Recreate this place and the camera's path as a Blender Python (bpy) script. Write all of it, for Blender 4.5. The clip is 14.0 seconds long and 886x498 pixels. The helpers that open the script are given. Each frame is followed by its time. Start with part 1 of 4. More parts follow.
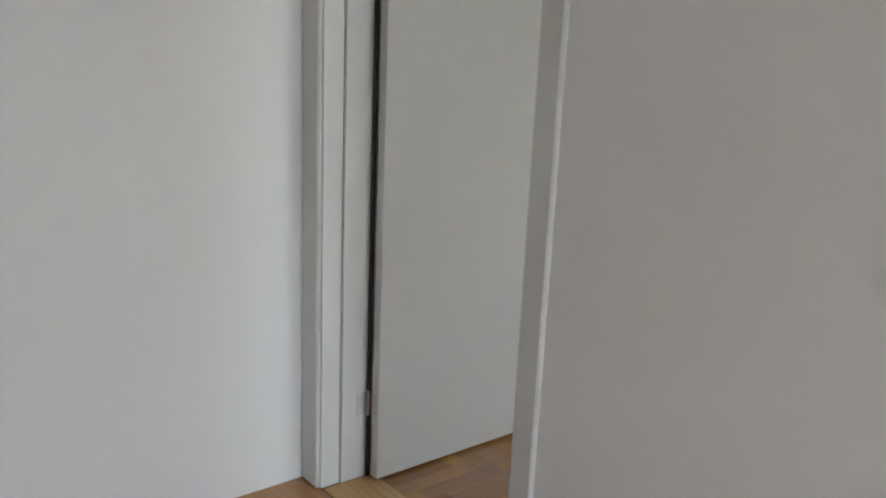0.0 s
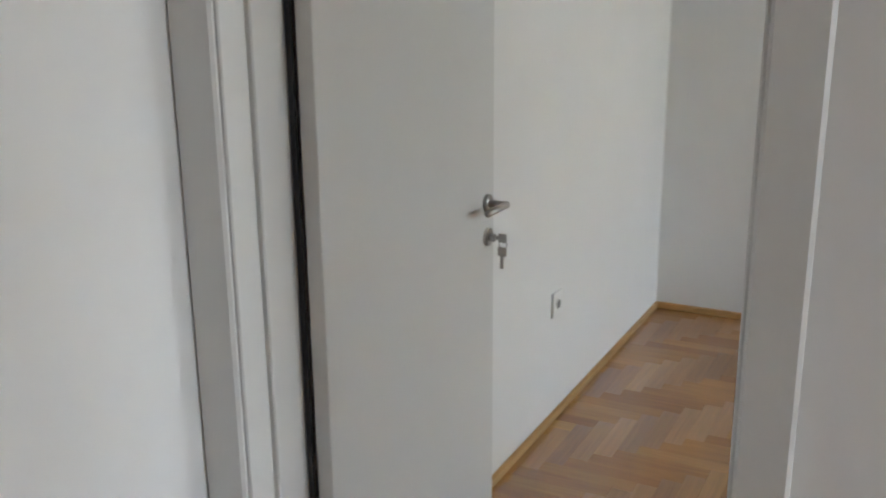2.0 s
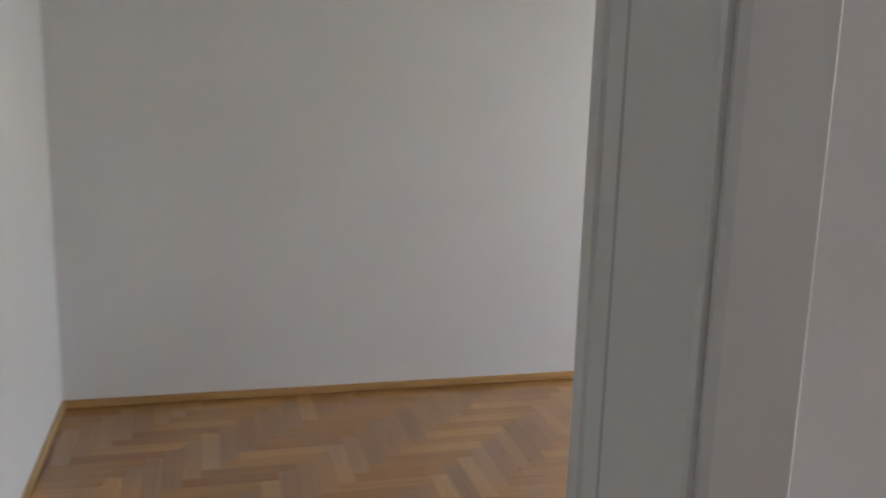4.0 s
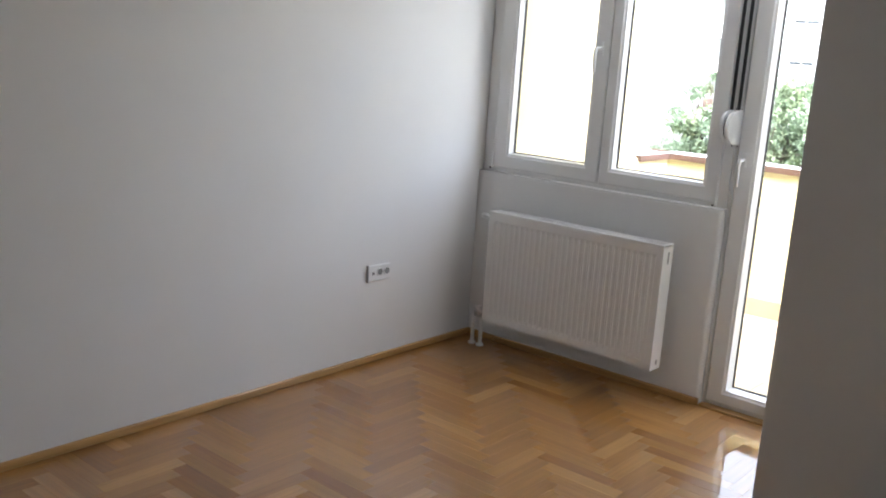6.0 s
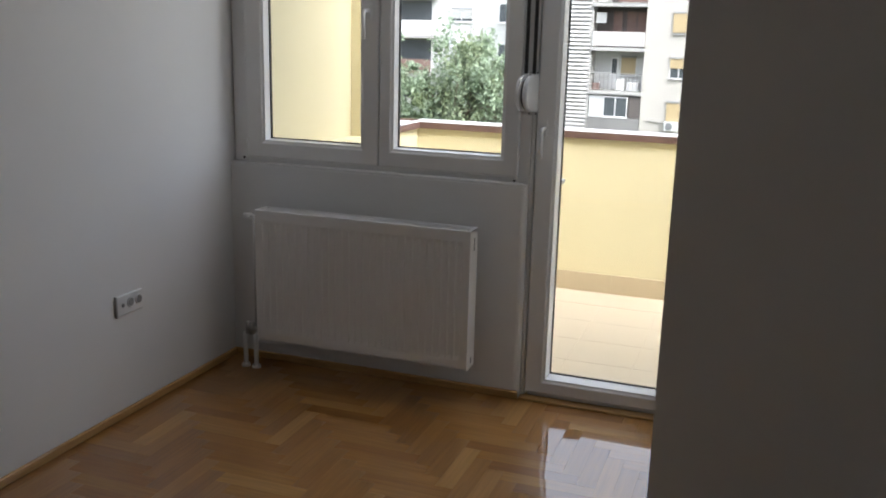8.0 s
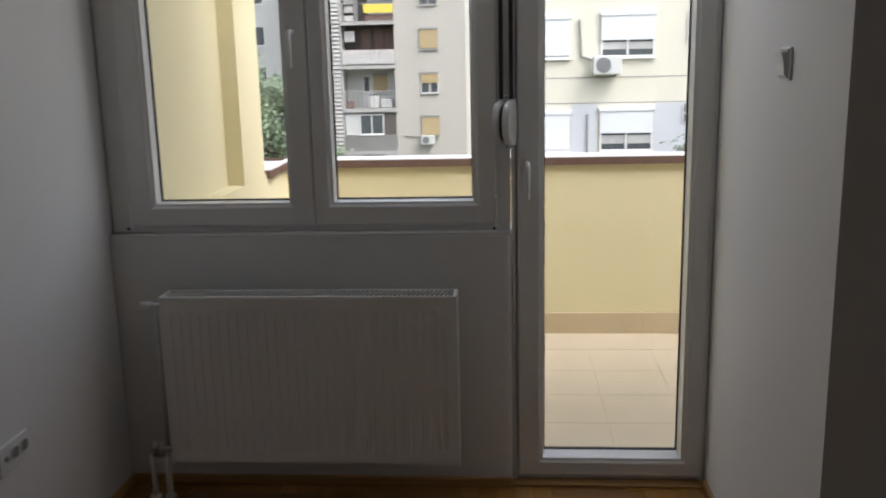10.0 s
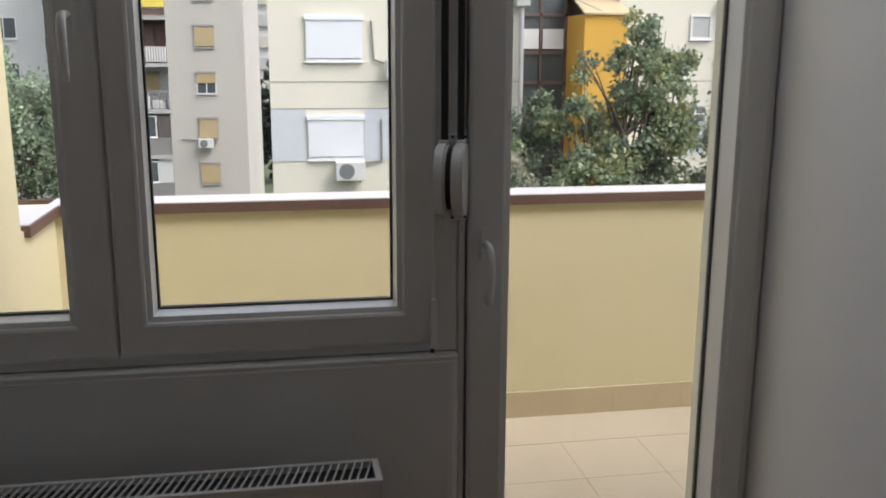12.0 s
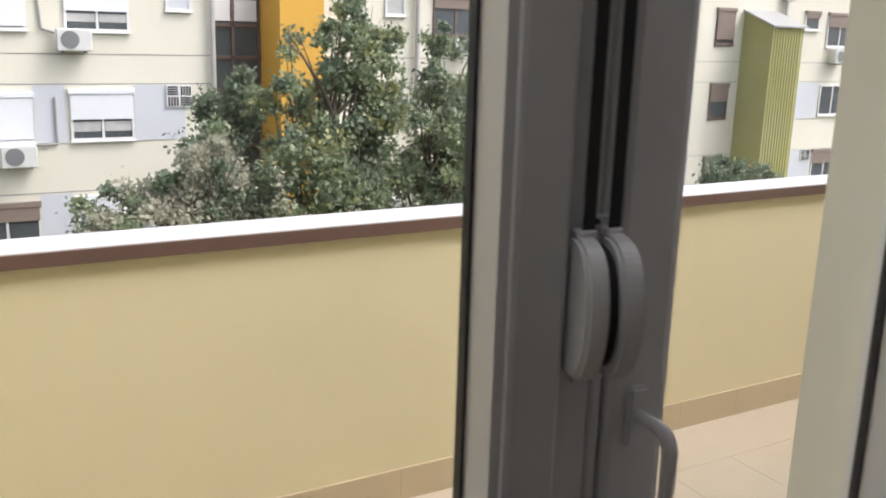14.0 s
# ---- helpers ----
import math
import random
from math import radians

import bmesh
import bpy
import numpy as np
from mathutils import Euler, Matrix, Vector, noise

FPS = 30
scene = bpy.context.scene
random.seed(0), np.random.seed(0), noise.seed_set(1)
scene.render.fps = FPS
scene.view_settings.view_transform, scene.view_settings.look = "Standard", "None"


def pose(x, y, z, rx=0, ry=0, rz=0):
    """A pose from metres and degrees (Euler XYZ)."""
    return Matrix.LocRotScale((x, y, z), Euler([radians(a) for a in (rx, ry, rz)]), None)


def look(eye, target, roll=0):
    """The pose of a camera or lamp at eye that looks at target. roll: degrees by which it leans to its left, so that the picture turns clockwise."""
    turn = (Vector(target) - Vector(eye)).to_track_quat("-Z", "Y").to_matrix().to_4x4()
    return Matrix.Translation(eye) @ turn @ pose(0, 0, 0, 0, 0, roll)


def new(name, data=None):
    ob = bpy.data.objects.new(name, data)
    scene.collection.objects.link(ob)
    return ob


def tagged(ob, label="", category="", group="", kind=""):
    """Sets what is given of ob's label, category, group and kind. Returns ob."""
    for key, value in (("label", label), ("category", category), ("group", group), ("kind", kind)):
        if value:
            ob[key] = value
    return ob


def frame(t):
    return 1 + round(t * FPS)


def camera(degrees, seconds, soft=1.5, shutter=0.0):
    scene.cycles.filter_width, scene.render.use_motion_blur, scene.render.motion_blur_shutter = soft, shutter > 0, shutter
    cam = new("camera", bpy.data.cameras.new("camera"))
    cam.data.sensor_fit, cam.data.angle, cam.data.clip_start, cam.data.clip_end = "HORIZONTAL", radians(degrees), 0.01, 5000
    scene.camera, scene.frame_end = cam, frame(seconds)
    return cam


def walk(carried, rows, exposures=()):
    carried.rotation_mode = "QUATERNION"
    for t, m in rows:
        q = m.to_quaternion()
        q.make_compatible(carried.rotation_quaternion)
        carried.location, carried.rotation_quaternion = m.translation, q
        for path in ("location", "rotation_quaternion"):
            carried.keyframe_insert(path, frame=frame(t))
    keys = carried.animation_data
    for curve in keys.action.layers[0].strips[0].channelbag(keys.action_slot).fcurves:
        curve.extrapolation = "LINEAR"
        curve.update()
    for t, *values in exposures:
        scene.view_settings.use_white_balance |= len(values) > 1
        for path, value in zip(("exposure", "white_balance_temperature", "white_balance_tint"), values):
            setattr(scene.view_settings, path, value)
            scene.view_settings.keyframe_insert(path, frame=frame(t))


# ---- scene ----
cam = camera(52.09, 14.0, 1.8, 0.35)
PATH = [
    (0.0, pose(4.772, -2.381, 1.608, 74.90, -2.39, 141.82)),
    (0.5, pose(4.751, -2.717, 1.604, 73.06, -1.78, 140.14)),
    (1.0, pose(4.679, -3.047, 1.556, 75.35, -1.06, 138.65)),
    (1.5, pose(4.622, -3.365, 1.556, 75.01, -3.21, 132.11)),
    (2.0, pose(4.600, -3.661, 1.563, 75.03, 0.55, 117.76)),
    (2.5, pose(4.528, -3.864, 1.553, 75.39, -2.50, 111.84)),
    (2.7, pose(4.446, -3.946, 1.571, 74.78, -2.89, 108.05)),
    (4.8, pose(3.402, -4.206, 1.400, 79.70, -3.87, 62.65)),
    (5.0, pose(3.266, -4.071, 1.449, 78.85, -5.59, 60.92)),
    (5.5, pose(3.196, -4.060, 1.574, 77.27, -4.70, 46.63)),
    (5.9, pose(3.153, -4.034, 1.588, 78.14, -3.76, 40.95)),
    (6.0, pose(3.131, -4.021, 1.587, 77.80, -3.72, 40.65)),
    (6.5, pose(3.025, -3.957, 1.585, 76.13, -3.50, 36.79)),
    (7.0, pose(2.879, -3.825, 1.535, 77.13, -4.31, 36.40)),
    (7.5, pose(2.674, -3.722, 1.590, 76.54, -4.28, 28.96)),
    (8.0, pose(2.398, -3.672, 1.578, 76.54, -1.42, 20.08)),
    (8.2, pose(2.313, -3.629, 1.577, 76.38, -1.74, 19.69)),
    (10.3, pose(1.367, -2.922, 1.579, 78.44, -0.19, 0.73)),
    (10.5, pose(1.345, -2.767, 1.580, 79.41, -1.49, -0.83)),
    (11.0, pose(1.273, -2.478, 1.592, 79.31, -1.70, -2.01)),
    (11.5, pose(1.161, -2.111, 1.596, 79.36, -1.96, -7.78)),
    (12.0, pose(1.096, -1.814, 1.595, 77.75, -0.19, -9.92)),
    (12.5, pose(1.075, -1.469, 1.599, 78.55, -1.49, -10.50)),
    (13.0, pose(1.011, -1.170, 1.589, 78.13, -2.38, -14.43)),
    (13.5, pose(0.905, -0.912, 1.613, 75.73, -0.50, -26.04)),
    (14.0, pose(0.843, -0.685, 1.611, 76.45, -1.64, -29.86)),
]
EXPOSURES = [(0.0, 4.65, 5900, 9), (1.5, 4.73, 5900, 9), (2.7, 4.75, 5900, 11), (5.0, 3.95, 6050, 15), (5.9, 3.65, 6050, 15), (6.5, 3.42, 6050, 15), (7.5, 2.7, 6100, 15), (8.2, 2.38, 6200, 16), (10.3, 1.68, 6350, 17), (13.0, 1.47, 6400, 19), (14.0, 1.65, 6450, 20)]
walk(cam, PATH, EXPOSURES)

# ---- light: overcast daylight, with lamps added in the openings ----
world = bpy.data.worlds.new("overcast_sky")
scene.world = world
world.use_nodes = True
wn, wl = world.node_tree.nodes, world.node_tree.links
wn.clear()
sky = wn.new("ShaderNodeTexSky")
sky.sky_type, sky.sun_disc = "NISHITA", False
sky.sun_elevation, sky.sun_rotation = radians(54), radians(124)
sky.air_density, sky.dust_density, sky.ozone_density = 1.0, 4.0, 1.5
grey = wn.new("ShaderNodeHueSaturation")
grey.inputs["Saturation"].default_value = 0.35
back = wn.new("ShaderNodeBackground")
back.inputs["Strength"].default_value = 0.15
wout = wn.new("ShaderNodeOutputWorld")
wl.new(sky.outputs[0], grey.inputs["Color"])
wl.new(grey.outputs[0], back.inputs["Color"])
wl.new(back.outputs[0], wout.inputs["Surface"])

sun = new("sun", bpy.data.lights.new("sun", "SUN"))
sun.data.energy, sun.data.angle, sun.data.color = 0.7, radians(25), (1.0, 0.985, 0.96)
sun.matrix_world = look((6.0, -4.0, 10), (0, 0, 0))


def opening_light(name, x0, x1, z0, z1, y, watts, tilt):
    """An added area lamp in a window opening, topping up the sky's light there."""
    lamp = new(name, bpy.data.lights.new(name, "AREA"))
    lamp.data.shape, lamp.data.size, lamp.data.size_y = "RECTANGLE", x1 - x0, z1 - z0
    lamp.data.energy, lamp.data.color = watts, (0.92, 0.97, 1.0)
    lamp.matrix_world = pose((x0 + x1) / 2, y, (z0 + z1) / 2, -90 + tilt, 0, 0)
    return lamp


# added lamp above the views brightens the room beyond the sky's light
opening_light("window_fill_light", 0.80, 1.85, 1.98, 2.32, 0.005, 1.05, 20)
# added lamp in the unseen hall window lights the adjoining room
opening_light("hall_fill_light", 3.52, 4.28, 0.88, 2.28, 0.03, 2.2, 58)


# ---- materials ----
def material(name, color, rough=0.6, metal=0.0, vary=0.06, scale=6.0, bump=0.0, bump_scale=80.0, spec=0.5, coat=0.0, stain=0.0, stain_color=(0.3, 0.28, 0.25), stain_scale=0.8, stretch=(1, 1, 1), placed=False):
    m = bpy.data.materials.new(name)
    m.use_nodes = True
    n, l = m.node_tree.nodes, m.node_tree.links
    b = n["Principled BSDF"]
    b.inputs["Roughness"].default_value = rough
    b.inputs["Metallic"].default_value = metal
    b.inputs["Specular IOR Level"].default_value = spec
    b.inputs["Coat Weight"].default_value = coat
    b.inputs["Coat Roughness"].default_value = 0.12
    tc = n.new("ShaderNodeTexCoord")
    mp = n.new("ShaderNodeMapping")
    mp.inputs["Scale"].default_value = stretch
    l.new(n.new("ShaderNodeNewGeometry").outputs["Position"] if placed else tc.outputs["Object"], mp.inputs["Vector"])
    n1 = n.new("ShaderNodeTexNoise")
    n1.inputs["Scale"].default_value, n1.inputs["Detail"].default_value = scale, 6
    l.new(mp.outputs[0], n1.inputs["Vector"])
    n2 = n.new("ShaderNodeTexNoise")
    n2.inputs["Scale"].default_value, n2.inputs["Detail"].default_value = scale * 0.13, 3
    l.new(mp.outputs[0], n2.inputs["Vector"])
    add = n.new("ShaderNodeMath")
    add.operation = "ADD"
    l.new(n1.outputs["Fac"], add.inputs[0])
    l.new(n2.outputs["Fac"], add.inputs[1])
    r = n.new("ShaderNodeMapRange")
    r.inputs["From Min"].default_value, r.inputs["From Max"].default_value = 0.6, 1.4
    r.inputs["To Min"].default_value, r.inputs["To Max"].default_value = 1 - vary, 1 + vary
    l.new(add.outputs[0], r.inputs["Value"])
    mul = n.new("ShaderNodeVectorMath")
    mul.operation = "SCALE"
    mul.inputs[0].default_value = color
    l.new(r.outputs[0], mul.inputs["Scale"])
    last = mul.outputs[0]
    if stain:
        n3 = n.new("ShaderNodeTexNoise")
        n3.inputs["Scale"].default_value, n3.inputs["Detail"].default_value = stain_scale, 8
        l.new(mp.outputs[0], n3.inputs["Vector"])
        r3 = n.new("ShaderNodeMapRange")
        r3.inputs["From Min"].default_value, r3.inputs["From Max"].default_value = 0.5, 0.78
        r3.inputs["To Max"].default_value = stain
        l.new(n3.outputs["Fac"], r3.inputs["Value"])
        mx = n.new("ShaderNodeMix")
        mx.data_type = "RGBA"
        l.new(r3.outputs[0], mx.inputs["Factor"])
        l.new(last, mx.inputs["A"])
        mx.inputs["B"].default_value = (*stain_color, 1)
        last = mx.outputs["Result"]
    l.new(last, b.inputs["Base Color"])
    rr = n.new("ShaderNodeMapRange")
    rr.inputs["To Min"].default_value, rr.inputs["To Max"].default_value = max(rough - 0.06, 0.02), min(rough + 0.08, 1)
    l.new(n1.outputs["Fac"], rr.inputs["Value"])
    l.new(rr.outputs[0], b.inputs["Roughness"])
    if bump:
        nb = n.new("ShaderNodeTexNoise")
        nb.inputs["Scale"].default_value, nb.inputs["Detail"].default_value = bump_scale, 4
        l.new(mp.outputs[0], nb.inputs["Vector"])
        bp = n.new("ShaderNodeBump")
        bp.inputs["Strength"].default_value, bp.inputs["Distance"].default_value = bump, 0.002
        l.new(nb.outputs["Fac"], bp.inputs["Height"])
        l.new(bp.outputs[0], b.inputs["Normal"])
    return m


def wood(name, per_island=False, coat=1.0, run_out=9, tones=((0.265, 0.112, 0.024), (0.34, 0.154, 0.035), (0.385, 0.182, 0.044), (0.465, 0.244, 0.068))):
    """Varnished oak: tone by piece, grain along its length; run_out is the fibres' slope to the surface, in degrees."""
    m = bpy.data.materials.new(name)
    m.use_nodes = True
    n, l = m.node_tree.nodes, m.node_tree.links
    b = n["Principled BSDF"]
    uv = n.new("ShaderNodeUVMap")
    uv.uv_map = "grain"
    if per_island:
        rnd = n.new("ShaderNodeNewGeometry").outputs["Random Per Island"]
    else:
        rnd = n.new("ShaderNodeObjectInfo").outputs["Random"]
    shift = n.new("ShaderNodeVectorMath")
    shift.operation = "MULTIPLY_ADD"
    shift.inputs[1].default_value = (37, 23, 11)
    l.new(rnd, shift.inputs[0])
    l.new(uv.outputs[0], shift.inputs[2])
    mp = n.new("ShaderNodeMapping")
    mp.inputs["Scale"].default_value = (3.0, 60.0, 1.0)
    l.new(shift.outputs[0], mp.inputs["Vector"])
    g = n.new("ShaderNodeTexNoise")
    g.inputs["Scale"].default_value, g.inputs["Detail"].default_value, g.inputs["Distortion"].default_value = 1.2, 6, 0.6
    l.new(mp.outputs[0], g.inputs["Vector"])
    ramp = n.new("ShaderNodeValToRGB")
    e = ramp.color_ramp.elements
    e[0].position, e[0].color = 0.0, (*tones[0], 1)
    e[1].position, e[1].color = 1.0, (*tones[3], 1)
    k = e.new(0.35)
    k.color = (*tones[1], 1)
    k = e.new(0.75)
    k.color = (*tones[2], 1)
    l.new(rnd, ramp.inputs["Fac"])
    r = n.new("ShaderNodeMapRange")
    r.inputs["From Min"].default_value, r.inputs["From Max"].default_value = 0.3, 0.7
    r.inputs["To Min"].default_value, r.inputs["To Max"].default_value = 0.84, 1.14
    l.new(g.outputs["Fac"], r.inputs["Value"])
    mul = n.new("ShaderNodeVectorMath")
    mul.operation = "SCALE"
    l.new(ramp.outputs[0], mul.inputs[0])
    l.new(r.outputs[0], mul.inputs["Scale"])
    l.new(mul.outputs[0], b.inputs["Base Color"])
    b.inputs["Roughness"].default_value = 0.36
    b.inputs["Specular IOR Level"].default_value = 0.3
    b.inputs["Anisotropic"].default_value = 0.85
    b.inputs["Anisotropic Rotation"].default_value = 0.25
    b.inputs["Specular Tint"].default_value = (1.0, 0.72, 0.42, 1)
    tan = n.new("ShaderNodeTangent")
    tan.direction_type, tan.uv_map = "UV_MAP", "grain"
    l.new(tan.outputs[0], b.inputs["Tangent"])
    b.inputs["Coat Weight"].default_value = coat
    b.inputs["Coat Roughness"].default_value = 0.035
    b.inputs["Coat IOR"].default_value = 1.8
    level = n.new("ShaderNodeTexWhiteNoise")
    level.noise_dimensions = "3D"
    l.new(rnd, level.inputs["Vector"])
    blend = n.new("ShaderNodeMix")
    blend.data_type = "RGBA"
    blend.inputs["Factor"].default_value = 0.007
    blend.inputs["A"].default_value = (0.5, 0.5, 1, 1)
    l.new(level.outputs["Color"], blend.inputs["B"])
    tilt = n.new("ShaderNodeNormalMap")
    tilt.uv_map = "grain"
    l.new(blend.outputs["Result"], tilt.inputs["Color"])
    l.new(tilt.outputs[0], b.inputs["Coat Normal"])
    lean = n.new("ShaderNodeNormalMap")
    lean.uv_map = "grain"
    lean.inputs["Color"].default_value = (0.5 + 0.5 * math.sin(radians(run_out)), 0.5, 0.5 + 0.5 * math.cos(radians(run_out)), 1)
    bp = n.new("ShaderNodeBump")
    bp.inputs["Strength"].default_value, bp.inputs["Distance"].default_value = 0.12, 0.001
    l.new(g.outputs["Fac"], bp.inputs["Height"])
    l.new(lean.outputs[0], bp.inputs["Normal"])
    l.new(bp.outputs[0], b.inputs["Normal"])
    return m


def glass(name):
    m = bpy.data.materials.new(name)
    m.use_nodes = True
    n, l = m.node_tree.nodes, m.node_tree.links
    n.remove(n["Principled BSDF"])
    out = n["Material Output"]
    tr, gl, mx, lw, pw = n.new("ShaderNodeBsdfTransparent"), n.new("ShaderNodeBsdfGlossy"), n.new("ShaderNodeMixShader"), n.new("ShaderNodeLayerWeight"), n.new("ShaderNodeMath")
    tr.inputs["Color"].default_value = (0.94, 0.96, 0.95, 1)
    gl.inputs["Roughness"].default_value = 0.02
    pw.operation = "POWER"
    pw.inputs[1].default_value = 4.0
    r = n.new("ShaderNodeMapRange")
    r.inputs["To Min"].default_value, r.inputs["To Max"].default_value = 0.025, 0.6
    lw.inputs["Blend"].default_value = 0.5
    l.new(lw.outputs["Facing"], pw.inputs[0])
    l.new(pw.outputs[0], r.inputs["Value"])
    l.new(r.outputs[0], mx.inputs["Fac"])
    l.new(tr.outputs[0], mx.inputs[1])
    l.new(gl.outputs[0], mx.inputs[2])
    l.new(mx.outputs[0], out.inputs["Surface"])
    return m


def leaf_material(name, dark, light):
    m = bpy.data.materials.new(name)
    m.use_nodes = True
    n, l = m.node_tree.nodes, m.node_tree.links
    b = n["Principled BSDF"]
    ge = n.new("ShaderNodeNewGeometry")
    ramp = n.new("ShaderNodeValToRGB")
    ramp.color_ramp.elements[0].color = (*dark, 1)
    ramp.color_ramp.elements[1].color = (*light, 1)
    tc = n.new("ShaderNodeTexCoord")
    nz = n.new("ShaderNodeTexNoise")
    nz.inputs["Scale"].default_value = 0.9
    l.new(tc.outputs["Object"], nz.inputs["Vector"])
    mixf = n.new("ShaderNodeMath")
    mixf.operation = "MULTIPLY_ADD"
    mixf.inputs[1].default_value = 0.55
    l.new(ge.outputs["Random Per Island"], mixf.inputs[0])
    sub = n.new("ShaderNodeMath")
    sub.operation = "MULTIPLY_ADD"
    sub.inputs[1].default_value, sub.inputs[2].default_value = 1.2, -0.4
    l.new(nz.outputs["Fac"], sub.inputs[0])
    l.new(sub.outputs[0], mixf.inputs[2])
    l.new(mixf.outputs[0], ramp.inputs["Fac"])
    l.new(ramp.outputs[0], b.inputs["Base Color"])
    b.inputs["Roughness"].default_value = 0.6
    tl, mx = n.new("ShaderNodeBsdfTranslucent"), n.new("ShaderNodeMixShader")
    mx.inputs["Fac"].default_value = 0.38
    l.new(ramp.outputs[0], tl.inputs["Color"])
    l.new(b.outputs[0], mx.inputs[1])
    l.new(tl.outputs[0], mx.inputs[2])
    l.new(mx.outputs[0], n["Material Output"].inputs["Surface"])
    return m


PLASTER = material("white_wall_paint", (0.79, 0.785, 0.775), 0.85, vary=0.02, scale=3, bump=0.12, bump_scale=160, spec=0.3)
CEILPAINT = material("white_ceiling_paint", (0.8, 0.8, 0.79), 0.9, vary=0.02, scale=3, spec=0.3)
DOORWHITE = material("white_door_lacquer", (0.64, 0.635, 0.615), 0.42, vary=0.015, scale=4, bump=0.03, bump_scale=60)
PVC = material("white_pvc", (0.80, 0.80, 0.79), 0.3, vary=0.015, scale=5)
GASKET = material("black_rubber_gasket", (0.02, 0.02, 0.022), 0.6, vary=0.1)
RADWHITE = material("white_radiator_enamel", (0.79, 0.785, 0.77), 0.33, vary=0.015, scale=4)
DARKGAP = material("radiator_gap_shade", (0.02, 0.02, 0.02), 0.7, vary=0.1)
PLASTIC = material("white_socket_plastic", (0.78, 0.78, 0.77), 0.3, vary=0.02)
GREYPLASTIC = material("grey_switch_surround", (0.42, 0.42, 0.42), 0.35, vary=0.03)
# grey that puts the shade of holes into colour
DARKHOLE = material("hole_shade_grey", (0.27, 0.27, 0.27), 0.5, vary=0.05)
STEEL = material("brushed_steel", (0.46, 0.44, 0.42), 0.32, metal=1.0, vary=0.08, scale=30)
ZINC = material("zinc_plated_steel", (0.6, 0.6, 0.6), 0.35, metal=1.0, vary=0.05, scale=30)
STRAP = material("dark_grey_woven_strap", (0.035, 0.034, 0.034), 0.9, vary=0.25, scale=200)
YELLOW = material("pale_yellow_facade_render", (0.664, 0.598, 0.393), 0.9, vary=0.04, scale=3, bump=0.25, bump_scale=220, spec=0.2, stain=0.12, stain_color=(0.45, 0.38, 0.22), stain_scale=0.7)
# coping top: paler than its brown edge, the sky's sheen put into colour
COPING_TOP = material("sky_sheen_tin_coping", (0.52, 0.50, 0.50), 0.42, metal=0.0, vary=0.06, scale=5)
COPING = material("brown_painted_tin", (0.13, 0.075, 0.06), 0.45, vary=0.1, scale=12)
TILE = material("beige_ceramic_tile", (0.50, 0.43, 0.33), 0.3, vary=0.12, scale=7, stain=0.3, stain_color=(0.47, 0.37, 0.25), stain_scale=2.2, placed=True)
GROUT = material("sand_grout", (0.50, 0.43, 0.33), 0.9, vary=0.1)
SKIRT = material("beige_skirting_tile", (0.504, 0.412, 0.277), 0.4, vary=0.08, scale=6, stain=0.25, stain_color=(0.42, 0.33, 0.2), stain_scale=3, placed=True)
OAKTRIM = wood("oak_trim", False, 0.15, 0, ((0.44, 0.26, 0.10), (0.47, 0.28, 0.11), (0.49, 0.30, 0.12), (0.52, 0.32, 0.13)))
OAK = wood("oak_parquet")
OAKREST = wood("oak_parquet_rest", True)
GLASS = glass("window_glass")
SUBFLOOR = material("dark_subfloor", (0.09, 0.05, 0.025), 0.9, vary=0.1)
CREAM = material("cream_panel_facade", (0.605, 0.580, 0.483), 0.9, vary=0.04, scale=1.5, stain=0.14, stain_color=(0.42, 0.40, 0.36), stain_scale=0.35, stretch=(1.5, 1, 0.6))
PALEGREY = material("pale_blue_grey_panel", (0.487, 0.504, 0.529), 0.8, vary=0.03, scale=1.5)
CONCRETE = material("grey_rendered_facade", (0.43, 0.405, 0.36), 0.92, vary=0.05, scale=1.2, stain=0.3, stain_color=(0.27, 0.25, 0.23), stain_scale=0.25, stretch=(1.6, 1, 0.5))
OLDWHITE = material("old_white_facade", (0.521, 0.521, 0.504), 0.9, vary=0.05, scale=1.2, stain=0.25, stain_color=(0.36, 0.35, 0.34), stain_scale=0.4)
SLAB = material("raw_concrete_slab", (0.36, 0.35, 0.33), 0.9, vary=0.1, scale=3, stain=0.3, stain_color=(0.18, 0.17, 0.16))
LOGGIA = material("dark_loggia_brown", (0.095, 0.082, 0.075), 0.9, vary=0.15, scale=2)
STAINED = material("stained_grey_parapet", (0.20, 0.195, 0.185), 0.9, vary=0.18, scale=3, stain=0.4, stain_color=(0.10, 0.095, 0.09), stain_scale=1.2)
JOINT = material("grey_panel_joint", (0.27, 0.265, 0.25), 0.9, vary=0.1)
SHUTTERW = material("white_roller_shutter", (0.655, 0.672, 0.689), 0.5, vary=0.02, scale=2)
SHUTTERT = material("tan_roller_shutter", (0.39, 0.30, 0.165), 0.7, vary=0.1, scale=3)
SHUTTERB = material("brown_roller_shutter", (0.20, 0.155, 0.125), 0.7, vary=0.1, scale=3)
FARPANE = material("dark_window_pane", (0.07, 0.08, 0.085), 0.15, vary=0.3, scale=3)
CURTAIN = material("net_curtain", (0.42, 0.42, 0.40), 0.9, vary=0.2, scale=8)
FARFRAME = material("white_window_frame", (0.622, 0.622, 0.613), 0.5, vary=0.03)
BROWNFRAME = material("brown_window_frame", (0.12, 0.08, 0.065), 0.6, vary=0.1)
ACWHITE = material("white_air_conditioner_casing", (0.554, 0.554, 0.529), 0.5, vary=0.04, scale=4)
